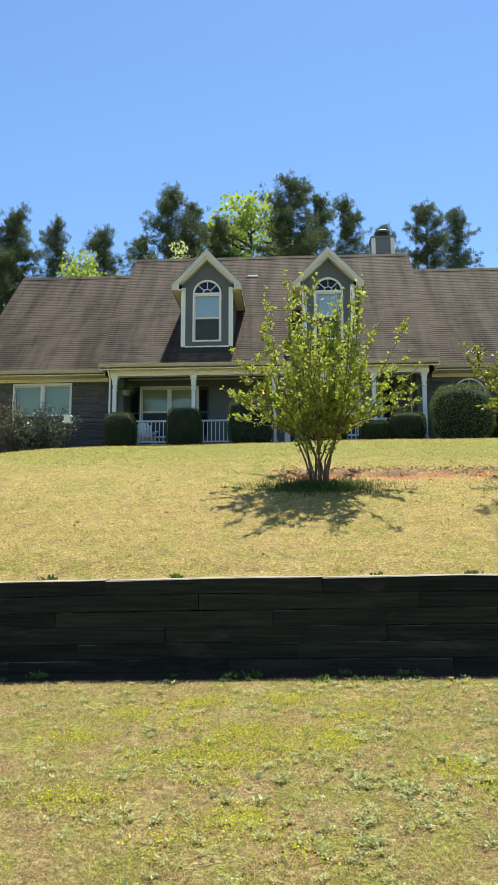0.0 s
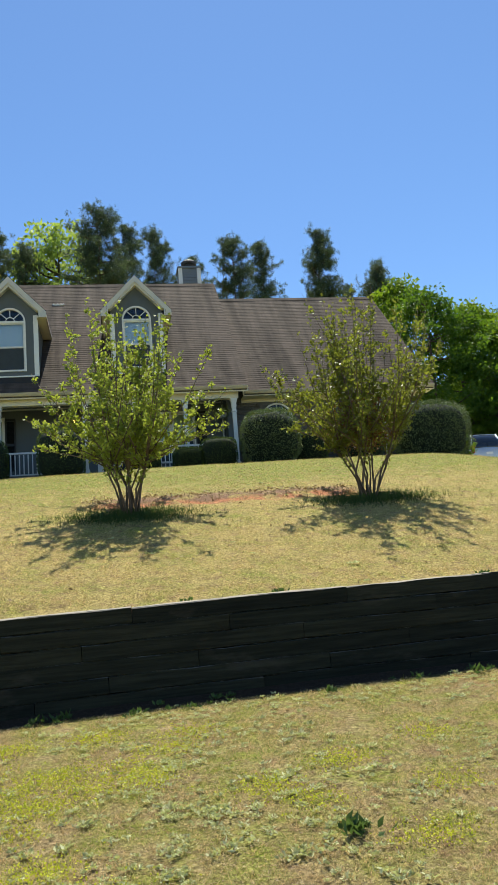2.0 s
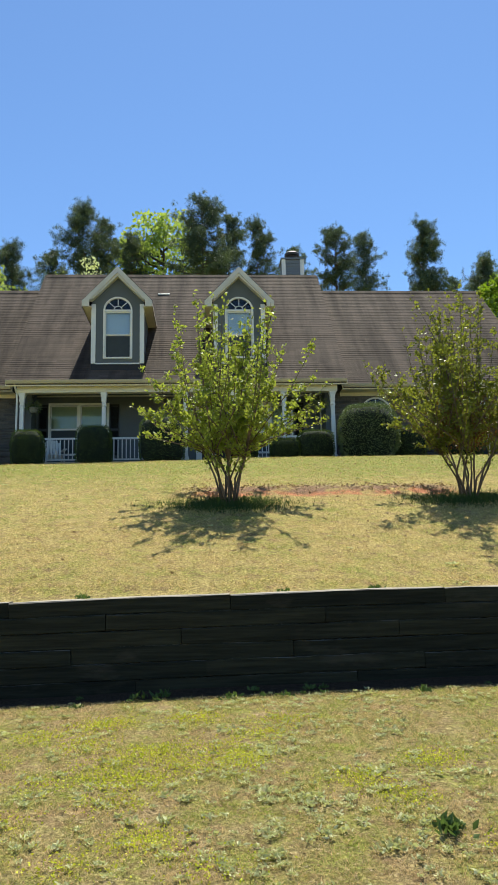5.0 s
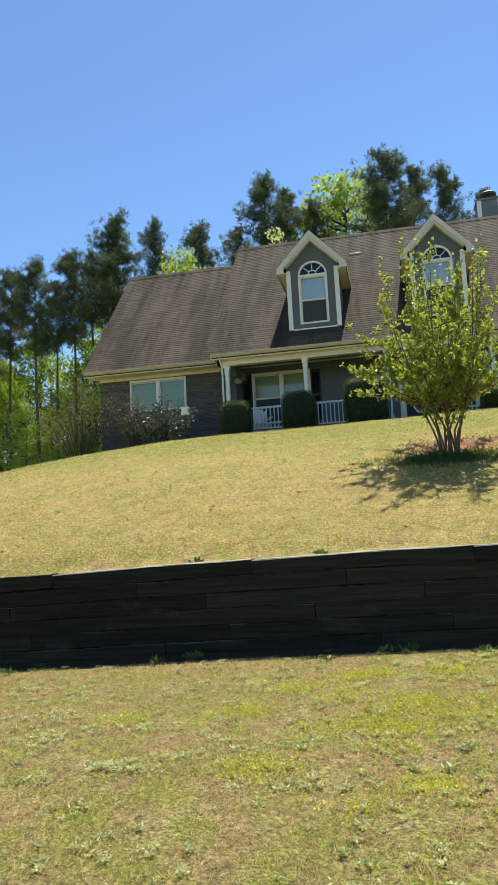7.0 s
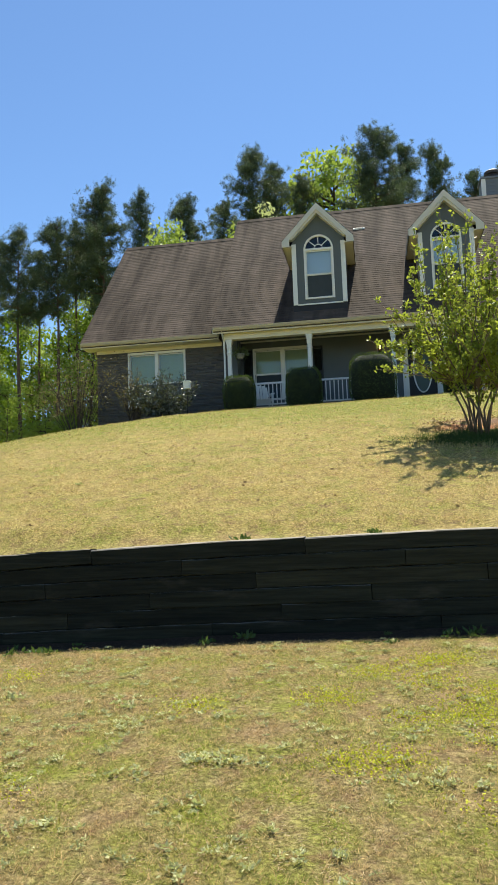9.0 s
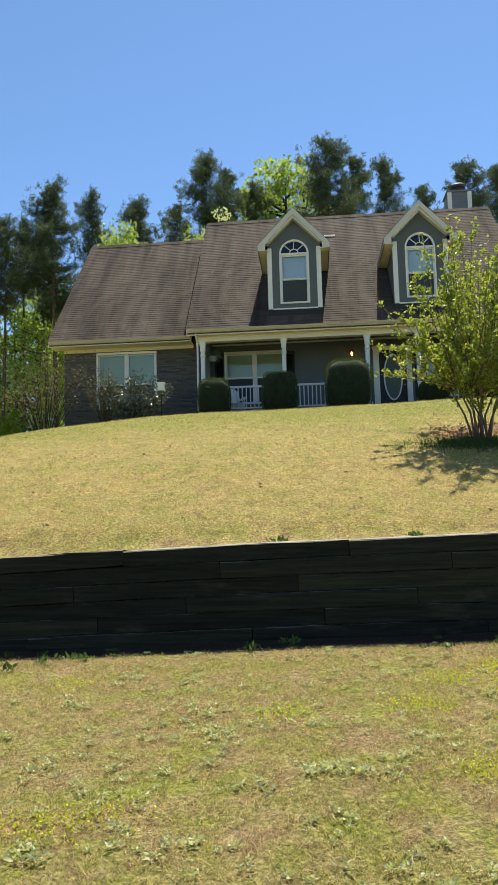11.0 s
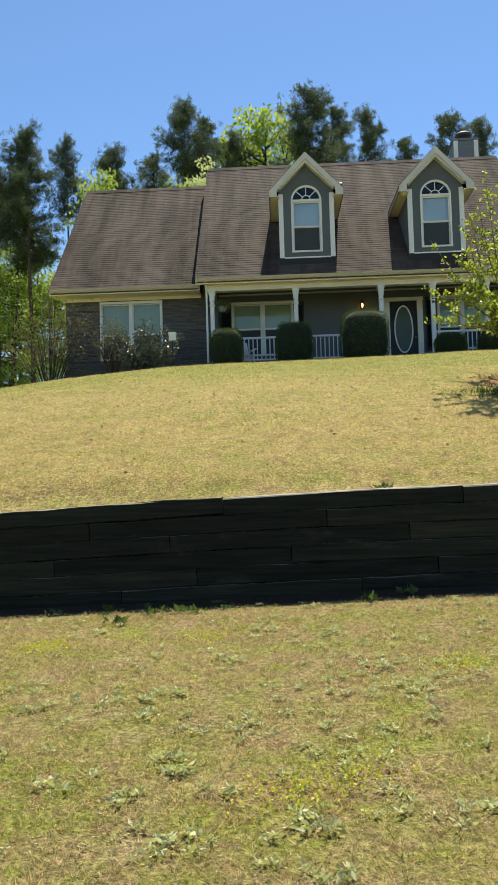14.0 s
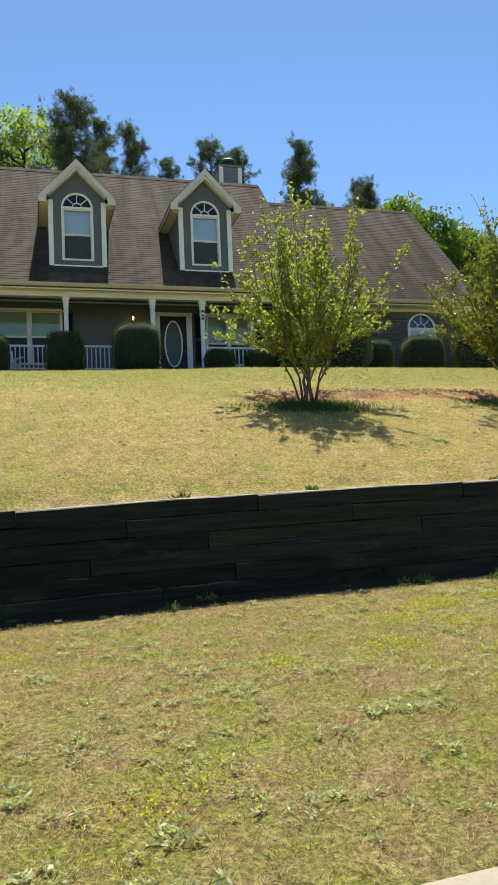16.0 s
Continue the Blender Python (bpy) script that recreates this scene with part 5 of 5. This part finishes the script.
for k in range(28):                                       # understorey beyond the lawn's far edge
    x48 = -36 + k * 0.9
    plant(oaks, (7, 8, 7, 8, 7, 5)[k % 6], *far(x48 + wr.uniform(-.4, .4), wr.uniform(11.0, 17.5), -1.3, wr.uniform(76, 86)), wr.uniform(0, 6.28), wr.uniform(0.7, 1.0), 14.0)
for k in range(13):                                       # sunlit young trees between and behind the pines
    plant(oaks, (7, 7, 8, 7)[k % 4], *far(-33 + k * 1.35 + wr.uniform(-.4, .4), wr.uniform(9.0, 15.0), -1.3, wr.uniform(66, 74)), wr.uniform(0, 6.28), wr.uniform(0.75, 1.05), 14.0)

# ---- small things on and round the house ----
def lantern(x, y, z):
    ob = thing("wall_lantern", "lit wall lantern with a warm bulb beside the door", "lamp", at=(x, y, z))
    part("back_plate", Shape().soft_box(-0.05, 0.05, -0.015, 0.0, -0.14, 0.10), M_DARKMETAL, ob)
    part("arm", Shape().tube([(0, -0.01, 0.06), (0, -0.09, 0.15), (0, -0.15, 0.13)], [0.010, 0.009, 0.008], 6), M_DARKMETAL, ob)
    cage = Shape().lathe([(0.02, 0.16), (0.09, 0.10), (0.085, 0.085)], 0, -0.15, 6).lathe([(0.055, -0.17), (0.06, -0.15), (0.02, -0.19)], 0, -0.15, 6)
    for k in range(6):
        a = math.pi * k / 3
        cage.tube([(0.078 * math.cos(a), -0.15 + 0.078 * math.sin(a), 0.09), (0.055 * math.cos(a), -0.15 + 0.055 * math.sin(a), -0.15)], [0.006, 0.006], 4)
    part("cage", cage, M_DARKMETAL, ob, "dark metal cage")
    part("bulb", Shape().lathe([(0.005, 0.07), (0.03, 0.05), (0.042, 0.0), (0.03, -0.05), (0.012, -0.08)], 0, -0.15, 10), M_BULB, ob, "warm glowing bulb")
    return ob


def basket(x, y, z, seed):
    ob = thing("hanging_basket", "dark fern in a hanging basket under the porch beam", "plant", at=(x, y, z), group="hanging baskets on the porch")
    rs = np.random.RandomState(seed)
    part("pot", Shape().lathe([(0.09, -0.16), (0.15, -0.04), (0.165, 0.0), (0.15, 0.005)], 0, 0, 14), M_CEIL, ob, "pale grey pot")
    h = Shape()
    for k in range(3):
        a = 2.1 * k
        h.tube([(0.15 * math.cos(a), 0.15 * math.sin(a), 0), (0, 0, 0.42)], [0.004, 0.004], 4)
    part("hanger", h.tube([(0, 0, 0.42), (0, 0, 7.94 - z)], [0.005, 0.005], 4), M_DARKMETAL, ob)
    n = 700
    d = unit(rs.normal(size=(n, 3)) * [1, 1, 0.5] + [0, 0, 0.2])
    p = d * rs.uniform(0.05, 0.27, (n, 1)) + [0, 0, 0.02]
    v, f = kites(p, unit(d + [0, 0, -0.3]), rs.uniform(0.05, 0.1, n), rs.uniform(0.02, 0.035, n), rs)
    part("fronds", quick_mesh("fronds", v, f, M_HOLLY), M_HOLLY, ob)


def garden_chair(x, y, z, turn):
    ob = thing("adirondack_chair", "white slatted garden chair on the porch behind the railing", "chair", at=(x, y, z))
    ob.rotation_euler.z = turn
    for k in range(6):
        a = -0.25 + k * 0.1
        part("back_slat", Shape().prism([(0.18, 0.30), (0.42, 0.98 - 0.25 * (a / 0.25) ** 2 * 0.3), (0.44, 0.97 - 0.25 * (a / 0.25) ** 2 * 0.3), (0.20, 0.29)], a - 0.042, a + 0.042, "x"), M_WHITE, ob)
    for k in range(5):
        part("seat_slat", Shape().soft_box(-0.27, 0.27, -0.32 + k * 0.11, -0.225 + k * 0.11, 0.36 - k * 0.02, 0.382 - k * 0.02, 0.003), M_WHITE, ob)
    for sx in (-1, 1):
        part("arm", Shape().soft_box(sx * 0.33 - 0.06, sx * 0.33 + 0.06, -0.36, 0.34, 0.56, 0.582), M_WHITE, ob)
        part("front_leg", Shape().soft_box(sx * 0.30 - 0.013, sx * 0.30 + 0.013, -0.33, -0.24, 0, 0.56), M_WHITE, ob)
        part("back_leg", Shape().prism([(-0.30, 0.38), (-0.22, 0.38), (0.50, 0.03), (0.50, 0.0), (0.42, 0.0), (-0.30, 0.32)], sx * 0.27 - 0.012, sx * 0.27 + 0.012, "x"), M_WHITE, ob)


def bird_feeder(x, y):
    z = ground_z(x, y)
    ob = thing("bird_feeder", "small white bird feeder on a thin dark pole", "bird feeder", at=(x, y, z))
    part("pole", Shape().tube([(0, 0, -0.1), (0, 0, 0.88)], [0.014, 0.014], 8), M_DARKMETAL, ob)
    part("box", Shape().prism([(-0.09, 0.90), (0.09, 0.90), (0.11, 1.10), (-0.11, 1.10)], -0.08, 0.08, "y"), M_WHITE, ob)
    part("tray", Shape().soft_box(-0.11, 0.11, -0.10, 0.10, 0.88, 0.90), M_WHITE, ob)
    part("lid", Shape().prism([(-0.13, 1.10), (0.13, 1.10), (0.11, 1.13), (-0.11, 1.13)], -0.10, 0.10, "y"), M_WHITE, ob)


bulb = Nodes("warm_bulb")
bulb.bsdf.inputs["Emission Color"].default_value = (1.0, 0.48, 0.14, 1)
bulb.bsdf.inputs["Emission Strength"].default_value = 4.0
M_BULB = bulb.base((0.6, 0.4, 0.2))
lantern(1.0, 28.79, 7.27)
basket(-3.70, 27.35, 7.08, 1)
basket(6.05, 27.35, 7.08, 2)
garden_chair(-3.1, 27.9, FLOOR, 0.35)
bird_feeder(-5.08, 25.3)
splash = Shape().prism([(-0.3, 0.0), (0.3, 0.0), (0.26, 0.09), (0.0, 0.07), (-0.26, 0.09)], -0.18, 0.18, "y")
solo("splash_block", splash, M_CONC, "pale concrete splash block below the downspout", "splash block", at=(-4.35, 26.35, ground_z(-4.35, 26.35) - 0.01))
number = thing("house_number_sign", "small dark number sign on the porch post", "sign", at=(3.05, 26.93, 0))
for z in (7.14, 7.02, 6.90):
    part("number_bar", Shape().soft_box(-0.038, 0.038, -0.012, 0.003, z - 0.035, z + 0.035, 0.003), M_BLACK, number)
mat_door = Shape().soft_box(1.95, 2.85, 28.1, 28.7, FLOOR + 0.001, FLOOR + 0.016)
solo("doormat", mat_door, M_BOXCORE, "dark doormat in front of the door", "doormat")

# ---- parked cars ----
M_TYRE = plain("tyre_rubber", srgb(28, 28, 28), 0.9)
M_RIM = plain("wheel_alloy", srgb(150, 152, 154), 0.35, metal=0.8)
M_TAIL = plain("red_tail_lamp", srgb(150, 22, 24), 0.2, spec=0.7)
M_CARGLASS = plain("dark_car_glass", srgb(24, 28, 32), 0.08, spec=0.8, vary=0.05, bump=0.0)
M_PLATE = plain("number_plate", srgb(210, 210, 204), 0.5)


def paint(name, c):
    n = Nodes(name)
    n.bsdf.inputs["Coat Weight"].default_value = 0.8
    n.bsdf.inputs["Coat Roughness"].default_value = 0.08
    return n.base(n.mix(n.noise(3, 3), c, tuple(v * 0.85 for v in c[:3])), 0.35, 0.35)


def loft(stations, n=20):
    """A smooth shell through rounded sections of (y, half width, bottom, top)."""
    s = Shape()
    for y, w, z0, z1 in stations:
        for k in range(n):
            a = 2 * math.pi * k / n
            c, d = math.cos(a), math.sin(a)
            s.v.append((w * math.copysign(abs(c) ** 0.55, c), y, (z0 + z1) / 2 + (z1 - z0) / 2 * math.copysign(abs(d) ** 0.55, d)))
    m = len(stations)
    s.f = [(i * n + k, (i + 1) * n + k, (i + 1) * n + (k + 1) % n, i * n + (k + 1) % n) for i in range(m - 1) for k in range(n)]
    s.f += [tuple(range(n)), tuple(reversed(range((m - 1) * n, m * n)))]
    return s


def car(x, y, turn, colour, label, tall, long, side):
    """A parked car, its tail towards -y: lofted body with a narrower glasshouse."""
    z = max(ground_z(x + a, y + b) for a in (-0.8, 0, 0.8) for b in (0, 2, 4)) + 0.05
    ob = thing("car", label, "car", at=(x, y, z), group="cars on the parking pad")
    ob.rotation_euler.z = turn
    suv = side == "suv"
    hull = [(0.0, 0.66, 0.46, 0.94), (0.05, 0.80, 0.36, 1.02), (0.3, 0.87, 0.28, 1.05), (1.1, 0.89, 0.26, 1.03), (long - 1.35, 0.89, 0.26, 0.98), (long - 0.6, 0.85, 0.28, 0.88), (long - 0.12, 0.74, 0.34, 0.74), (long, 0.58, 0.42, 0.62)]
    part("body", loft(hull), colour, ob, smooth=True)
    if suv:
        cab = [(0.08, 0.66, 0.9, 1.10), (0.20, 0.71, 0.9, 1.42), (0.42, 0.70, 0.9, tall - 0.08), (1.1, 0.70, 0.9, tall - 0.02), (1.9, 0.69, 0.9, tall - 0.03), (2.5, 0.66, 0.9, tall - 0.24), (3.15, 0.60, 0.9, 1.0)]
    else:
        cab = [(0.10, 0.62, 0.9, 1.06), (0.55, 0.67, 0.9, 1.22), (1.2, 0.67, 0.9, tall - 0.05), (1.8, 0.67, 0.9, tall - 0.02), (2.5, 0.64, 0.9, tall - 0.17), (3.2, 0.58, 0.9, 0.98)]
    part("glasshouse", loft(cab), M_CARGLASS, ob, "dark glass all round", smooth=True)
    top = [(y, w * 0.86, h - 0.07, h + 0.02) for y, w, _, h in cab[2:-2]] if suv else [(y, w * 0.84, h - 0.05, h + 0.02) for y, w, _, h in cab[2:-1]]
    part("roof", loft(top), colour, ob, smooth=True)
    for sx in (-1, 1):
        y0, y1, y2, y3 = (0.10, 0.42, 2.0, 3.1) if suv else (0.15, 1.25, 1.9, 3.1)
        part("rear_pillar", Shape().tube([(sx * 0.70, y0, 1.0), (sx * 0.70, y0 + 0.12, 1.2 if suv else 1.1), (sx * 0.60, y1, tall - 0.08)], [0.07, 0.06, 0.05], 6), colour, ob, smooth=True)
        part("front_pillar", Shape().tube([(sx * 0.60, y2, tall - 0.08), (sx * 0.62, y3, 0.98)], [0.05, 0.05], 6), colour, ob, smooth=True)
    if suv:
        part("rear_wiper", Shape().tube([(0.02, 0.06, 1.06), (-0.05, 0.13, 1.22)], [0.02, 0.01], 5), M_TYRE, ob)
    for sx in (-1, 1):
        hgt = (0.78, 1.12) if suv else (0.80, 1.06)
        part("tail_light", Shape().soft_box(sx * 0.73 - 0.07, sx * 0.73 + 0.07, -0.01, 0.12, *hgt, 0.03), M_TAIL, ob, "red tail light")
        for yy in (0.85, long - 0.85):
            t = part("wheel", Shape().prism([(yy + 0.33 * math.cos(k * 0.393), 0.33 + 0.33 * math.sin(k * 0.393)) for k in range(16)], sx * 0.80 - 0.10, sx * 0.80 + 0.10, "x"), M_TYRE, ob)
            part("rim", Shape().prism([(yy + 0.21 * math.cos(k * 0.393), 0.33 + 0.21 * math.sin(k * 0.393)) for k in range(16)], sx * 0.905 - 0.01, sx * 0.905 + 0.01, "x"), M_RIM, t)
    part("bumper", Shape().soft_box(-0.84, 0.84, -0.08, 0.1, 0.36, 0.58, 0.04), colour, ob)
    part("number_plate", Shape().soft_box(-0.16, 0.16, -0.015, 0.02, 0.70, 0.80, 0.004), M_PLATE, ob)
    return ob


car(18.75, 33.0, 0.0, paint("silver_paint", srgb(176, 186, 196)), "silver-blue sport utility car parked with its tail outwards", 1.72, 4.5, "suv")
car(20.75, 33.2, -0.12, paint("dark_grey_paint", srgb(52, 60, 62)), "dark grey saloon car with red tail lights, parked", 1.42, 4.6, "saloon")
car(27.5, 36.3, -0.75, paint("black_paint", srgb(24, 24, 28)), "black saloon car parked under the trees", 1.40, 4.6, "saloon")

# ---- weeds, clover, fallen leaves and grass ----
def rosettes(spots, seed, rise, label, name, material):
    """Broadleaf weeds: a whorl of tongue-shaped leaves at each spot of (x, y, leaf length)."""
    rs, vs, fs, k = np.random.RandomState(seed), [], [], 0
    for x, y, ln in spots:
        n = rs.randint(14, 25)
        a = rs.uniform(0, 6.28, n)
        way = unit(np.stack([np.cos(a), np.sin(a), rs.uniform(0.0, rise, n)], 1))
        at = rs.normal(0, 0.6 * ln, (n, 3)) * [1, 1, 0.0] + [x, y, ground_z(x, y) + 0.02]
        v, f = kites(at, way, rs.uniform(0.5, 1.25, n) * ln, rs.uniform(0.34, 0.55, n) * ln, rs)
        vs.append(v)
        fs.append(f + k)
        k += len(v)
    solo(name, quick_mesh(name, np.concatenate(vs), np.concatenate(fs), material), material, label, "weeds", kind="stuff")


KNOWN = ((2.75, 6.69), (1.67, 6.99), (2.4, 7.37), (1.87, 7.42), (1.52, 7.04), (2.68, 7.28), (2.6, 8.18), (3.15, 7.78), (3.77, 8.92), (4.25, 9.66), (3.42, 8.62), (3.08, 6.49), (4.01, 7.58), (-3.05, 6.39), (-2.79, 6.27), (-2.49, 5.93),
         (-2.67, 6.57), (-2.52, 6.54), (-1.87, 6.01), (-1.92, 5.64), (-3.01, 7.54), (-2.71, 7.61), (-2.77, 7.31), (-1.52, 8.95), (-2.42, 8.29), (-1.25, 8.12), (-0.47, 6.92), (-0.40, 6.98), (-0.91, 6.79), (-0.48, 6.41), (-2.31, 6.29), (3.95, 7.66))
rg = random.Random(77)
spots = []
for x, y in KNOWN:
    for k in range(rg.randint(2, 4)):
        spots.append((x + rg.gauss(0, 0.09), y + rg.gauss(0, 0.05), rg.uniform(0.034, 0.05)))
for k in range(420):                                       # loose drifts of a few plants each
    cx, cy = rg.choice((2.2, 2.8, 3.6, 4.8, 6.2, -2.6, -1.2, 0.6)) + rg.gauss(0, 1.0), rg.uniform(5.7, 10.1)
    for j in range(rg.randint(1, 6)):
        spots.append((cx + rg.gauss(0, 0.16), min(10.1, max(5.6, cy + rg.gauss(0, 0.10))), rg.uniform(0.018, 0.038)))
for k in range(40):
    spots.append((rg.uniform(-9, 9), rg.uniform(10.95, 21), rg.uniform(0.03, 0.06)))
rosettes(spots, 5, 0.95, "pale grey-green broadleaf weeds scattered through the lawn", "broadleaf_weeds", M_WEED)
spots = []
for x, y in ((3.49, 6.64), (3.45, 6.68), (1.28, 10.16), (-1.15, 10.1), (-0.77, 10.27), (-3.0, 9.95), (-3.23, 9.9), (-2.83, 9.95), (-3.5, 9.6), (1.56, 10.2), (5.3, 10.1), (5.97, 10.0), (3.11, 10.2), (4.25, 9.9), (-0.9, 10.9), (0.6, 10.9), (2.9, 10.9), (4.0, 10.9), (6.6, 10.9)):
    spots.append((x, y, rg.uniform(0.06, 0.09) if y > 7 else 0.085))
for k in range(34):
    spots.append((rg.uniform(-5, 7), rg.uniform(9.9, 10.3), rg.uniform(0.03, 0.06)))
rosettes(spots, 6, 2.2, "taller green weeds along the foot and top of the wall", "tall_weeds", M_WEED_TALL)

rs = np.random.RandomState(3)
cl = []
for x, y in ((1.49, 8.31), (1.64, 8.35), (2.12, 8.46), (2.25, 8.17), (2.28, 7.98), (1.58, 7.72), (1.31, 7.75), (1.66, 6.7), (3.09, 7.57), (3.76, 7.89), (3.34, 7.22), (2.7, 9.14), (1.1, 9.24), (1.07, 9.22), (0.47, 6.98), (0.67, 7.04),
             (-1.62, 6.45), (-1.97, 6.28), (-0.79, 8.05), (-2.62, 8.99), (-3.95, 8.85), (0.2, 8.2), (0.6, 8.9), (4.6, 8.3), (5.6, 7.6), (1.0, 8.6), (1.25, 8.05), (1.85, 8.05), (1.4, 7.3), (2.5, 8.75), (1.9, 9.3), (0.85, 7.7), (2.0, 6.3), (1.2, 6.4), (4.3, 7.2), (3.9, 6.5)):
    n = rs.randint(180, 400)
    cl.append(np.array([x, y]) + rs.normal(0, 1, (n, 2)) * [0.15, 0.12])
cl = np.concatenate(cl)
at = np.array([(x, y, ground_z(x, y) + 0.015 + 0.03 * q) for (x, y), q in zip(cl, rs.rand(len(cl)))])
v, f = kites(at, unit(rs.normal(size=at.shape) + [0, 0, 0.3]), rs.uniform(0.012, 0.022, len(at)), rs.uniform(0.010, 0.018, len(at)), rs)
solo("clover", quick_mesh("clover", v, f, M_CLOVER), M_CLOVER, "patches of yellow-green clover in flower in the lawn", "clover", kind="stuff")

n = 650
xy = np.stack([rs.uniform(-12, 13, n), rs.uniform(10.9, 24, n)], 1)
m = 700
xy = np.concatenate([xy, np.stack([rs.uniform(1.6, 7.0, m), 16.95 + rs.normal(0, 0.2, m)], 1)])
at = np.array([(x, y, ground_z(x, y) + 0.022) for x, y in xy])
v, f = kites(at, unit(rs.normal(size=at.shape) * [1, 1, 0.25]), rs.uniform(0.03, 0.075, len(at)), rs.uniform(0.02, 0.045, len(at)), rs)
solo("leaf_litter", quick_mesh("leaf_litter", v, f, M_STRAW), M_STRAW, "dry brown leaves scattered over the upper lawn", "leaf litter", kind="stuff")


def sward(name, label, x0, x1, y0, y1, density, tall, width, seed, flat=0.9):
    """Short mown grass: slim blades leaning every way."""
    rs = np.random.RandomState(seed)
    n = int((x1 - x0) * (y1 - y0) * density)
    x, y = rs.uniform(x0, x1, n), rs.uniform(y0, y1, n)
    keep = np.array([noise.noise((a * 2.3, b * 2.3, 7.0)) + 0.55 * noise.noise((a * 9, b * 9, 2.0)) > -0.32 for a, b in zip(x, y)])
    strip = (np.abs(y - 16.8) < 0.4) & (x > 1.8) & (x < 7.0)
    keep &= ~(strip & (rs.rand(n) < 0.85))
    x, y = x[keep], y[keep]
    n = len(x)
    at = np.stack([x, y, [ground_z(a, b) - 0.004 for a, b in zip(x, y)]], 1)
    way = unit(rs.normal(size=(n, 3)) * [flat, flat, 0.2] + [0, 0, 0.75])
    tuft = np.array([0.75 + 0.9 * max(-0.4, noise.noise((a * 11, b * 11, 5.0))) for a, b in zip(x, y)])
    v, f = spikes(at, way, rs.uniform(0.5, 1.3, n) * tall * tuft * 1.15, rs.uniform(0.7, 1.3, n) * width, rs)
    solo(name, quick_mesh(name, v, f, M_BLADE), M_BLADE, label, "grass", kind="stuff")


sward("grass", "short mixed grass of the lower lawn", -5.6, 8.8, 5.44, 10.12, 6000, 0.042, 0.0042, 1)
sward("grass", "short straw-coloured grass above the wall", -8, 11, 10.82, 14.5, 1900, 0.042, 0.0066, 2)
sward("grass", "short straw-coloured grass on the rise", -13, 15.5, 14.5, 25.4, 600, 0.045, 0.010, 3)
for cx, cy in ((2.47, 15.9), (7.04, 16.08)):               # uncut grass round the feet of the young trees
    rs = np.random.RandomState(int(cx * 10))
    n = 6500
    at = np.stack([cx + rs.normal(0, 0.55, n) + 0.2 * np.sin(np.arange(n)), cy - 0.22 + rs.normal(0, 0.28, n), np.zeros(n)], 1)
    at[:, 2] = [ground_z(p, s) - 0.01 for p, s in at[:, :2]]
    v, f = spikes(at, unit(rs.normal(size=(n, 3)) * [0.35, 0.35, 0.1] + [0, 0, 1]), rs.uniform(0.05, 0.16, n) * rs.uniform(0.5, 1.2, n), rs.uniform(0.006, 0.012, n), rs)
    solo("tall_grass", quick_mesh("tall_grass", v, f, M_TALLGRASS), M_TALLGRASS, "uncut darker grass round the foot of the young tree", "grass", kind="stuff")
rs = np.random.RandomState(8)                              # dry cut blades lying in the turf
xy = np.concatenate([np.stack([rs.uniform(a, b, n), rs.uniform(c, d, n)], 1) for a, b, c, d, n in ((-5.6, 8.8, 5.5, 10.1, 95000), (-8, 11, 10.85, 14.5, 26000), (-13, 15, 14.5, 24, 16000))])
xy = xy[[noise.noise((a * 1.7, b * 1.7, 3.0)) + 0.6 * noise.noise((a * 7, b * 7, 9.0)) > -0.12 for a, b in xy]]
n = len(xy)
at = np.array([(a, b, ground_z(a, b) + 0.012 + 0.018 * q) for (a, b), q in zip(xy, rs.rand(n))])
v, f = spikes(at, unit(rs.normal(size=(n, 3)) * [1, 1, 0.25]), rs.uniform(0.014, 0.034, n), rs.uniform(0.0025, 0.0055, n) * np.where(xy[:, 1] > 12, 1.5, 1.0), rs)
solo("thatch", quick_mesh("thatch", v, f, M_THATCH), M_THATCH, "dry pale cut grass lying in the lawn", "dry grass", kind="stuff")
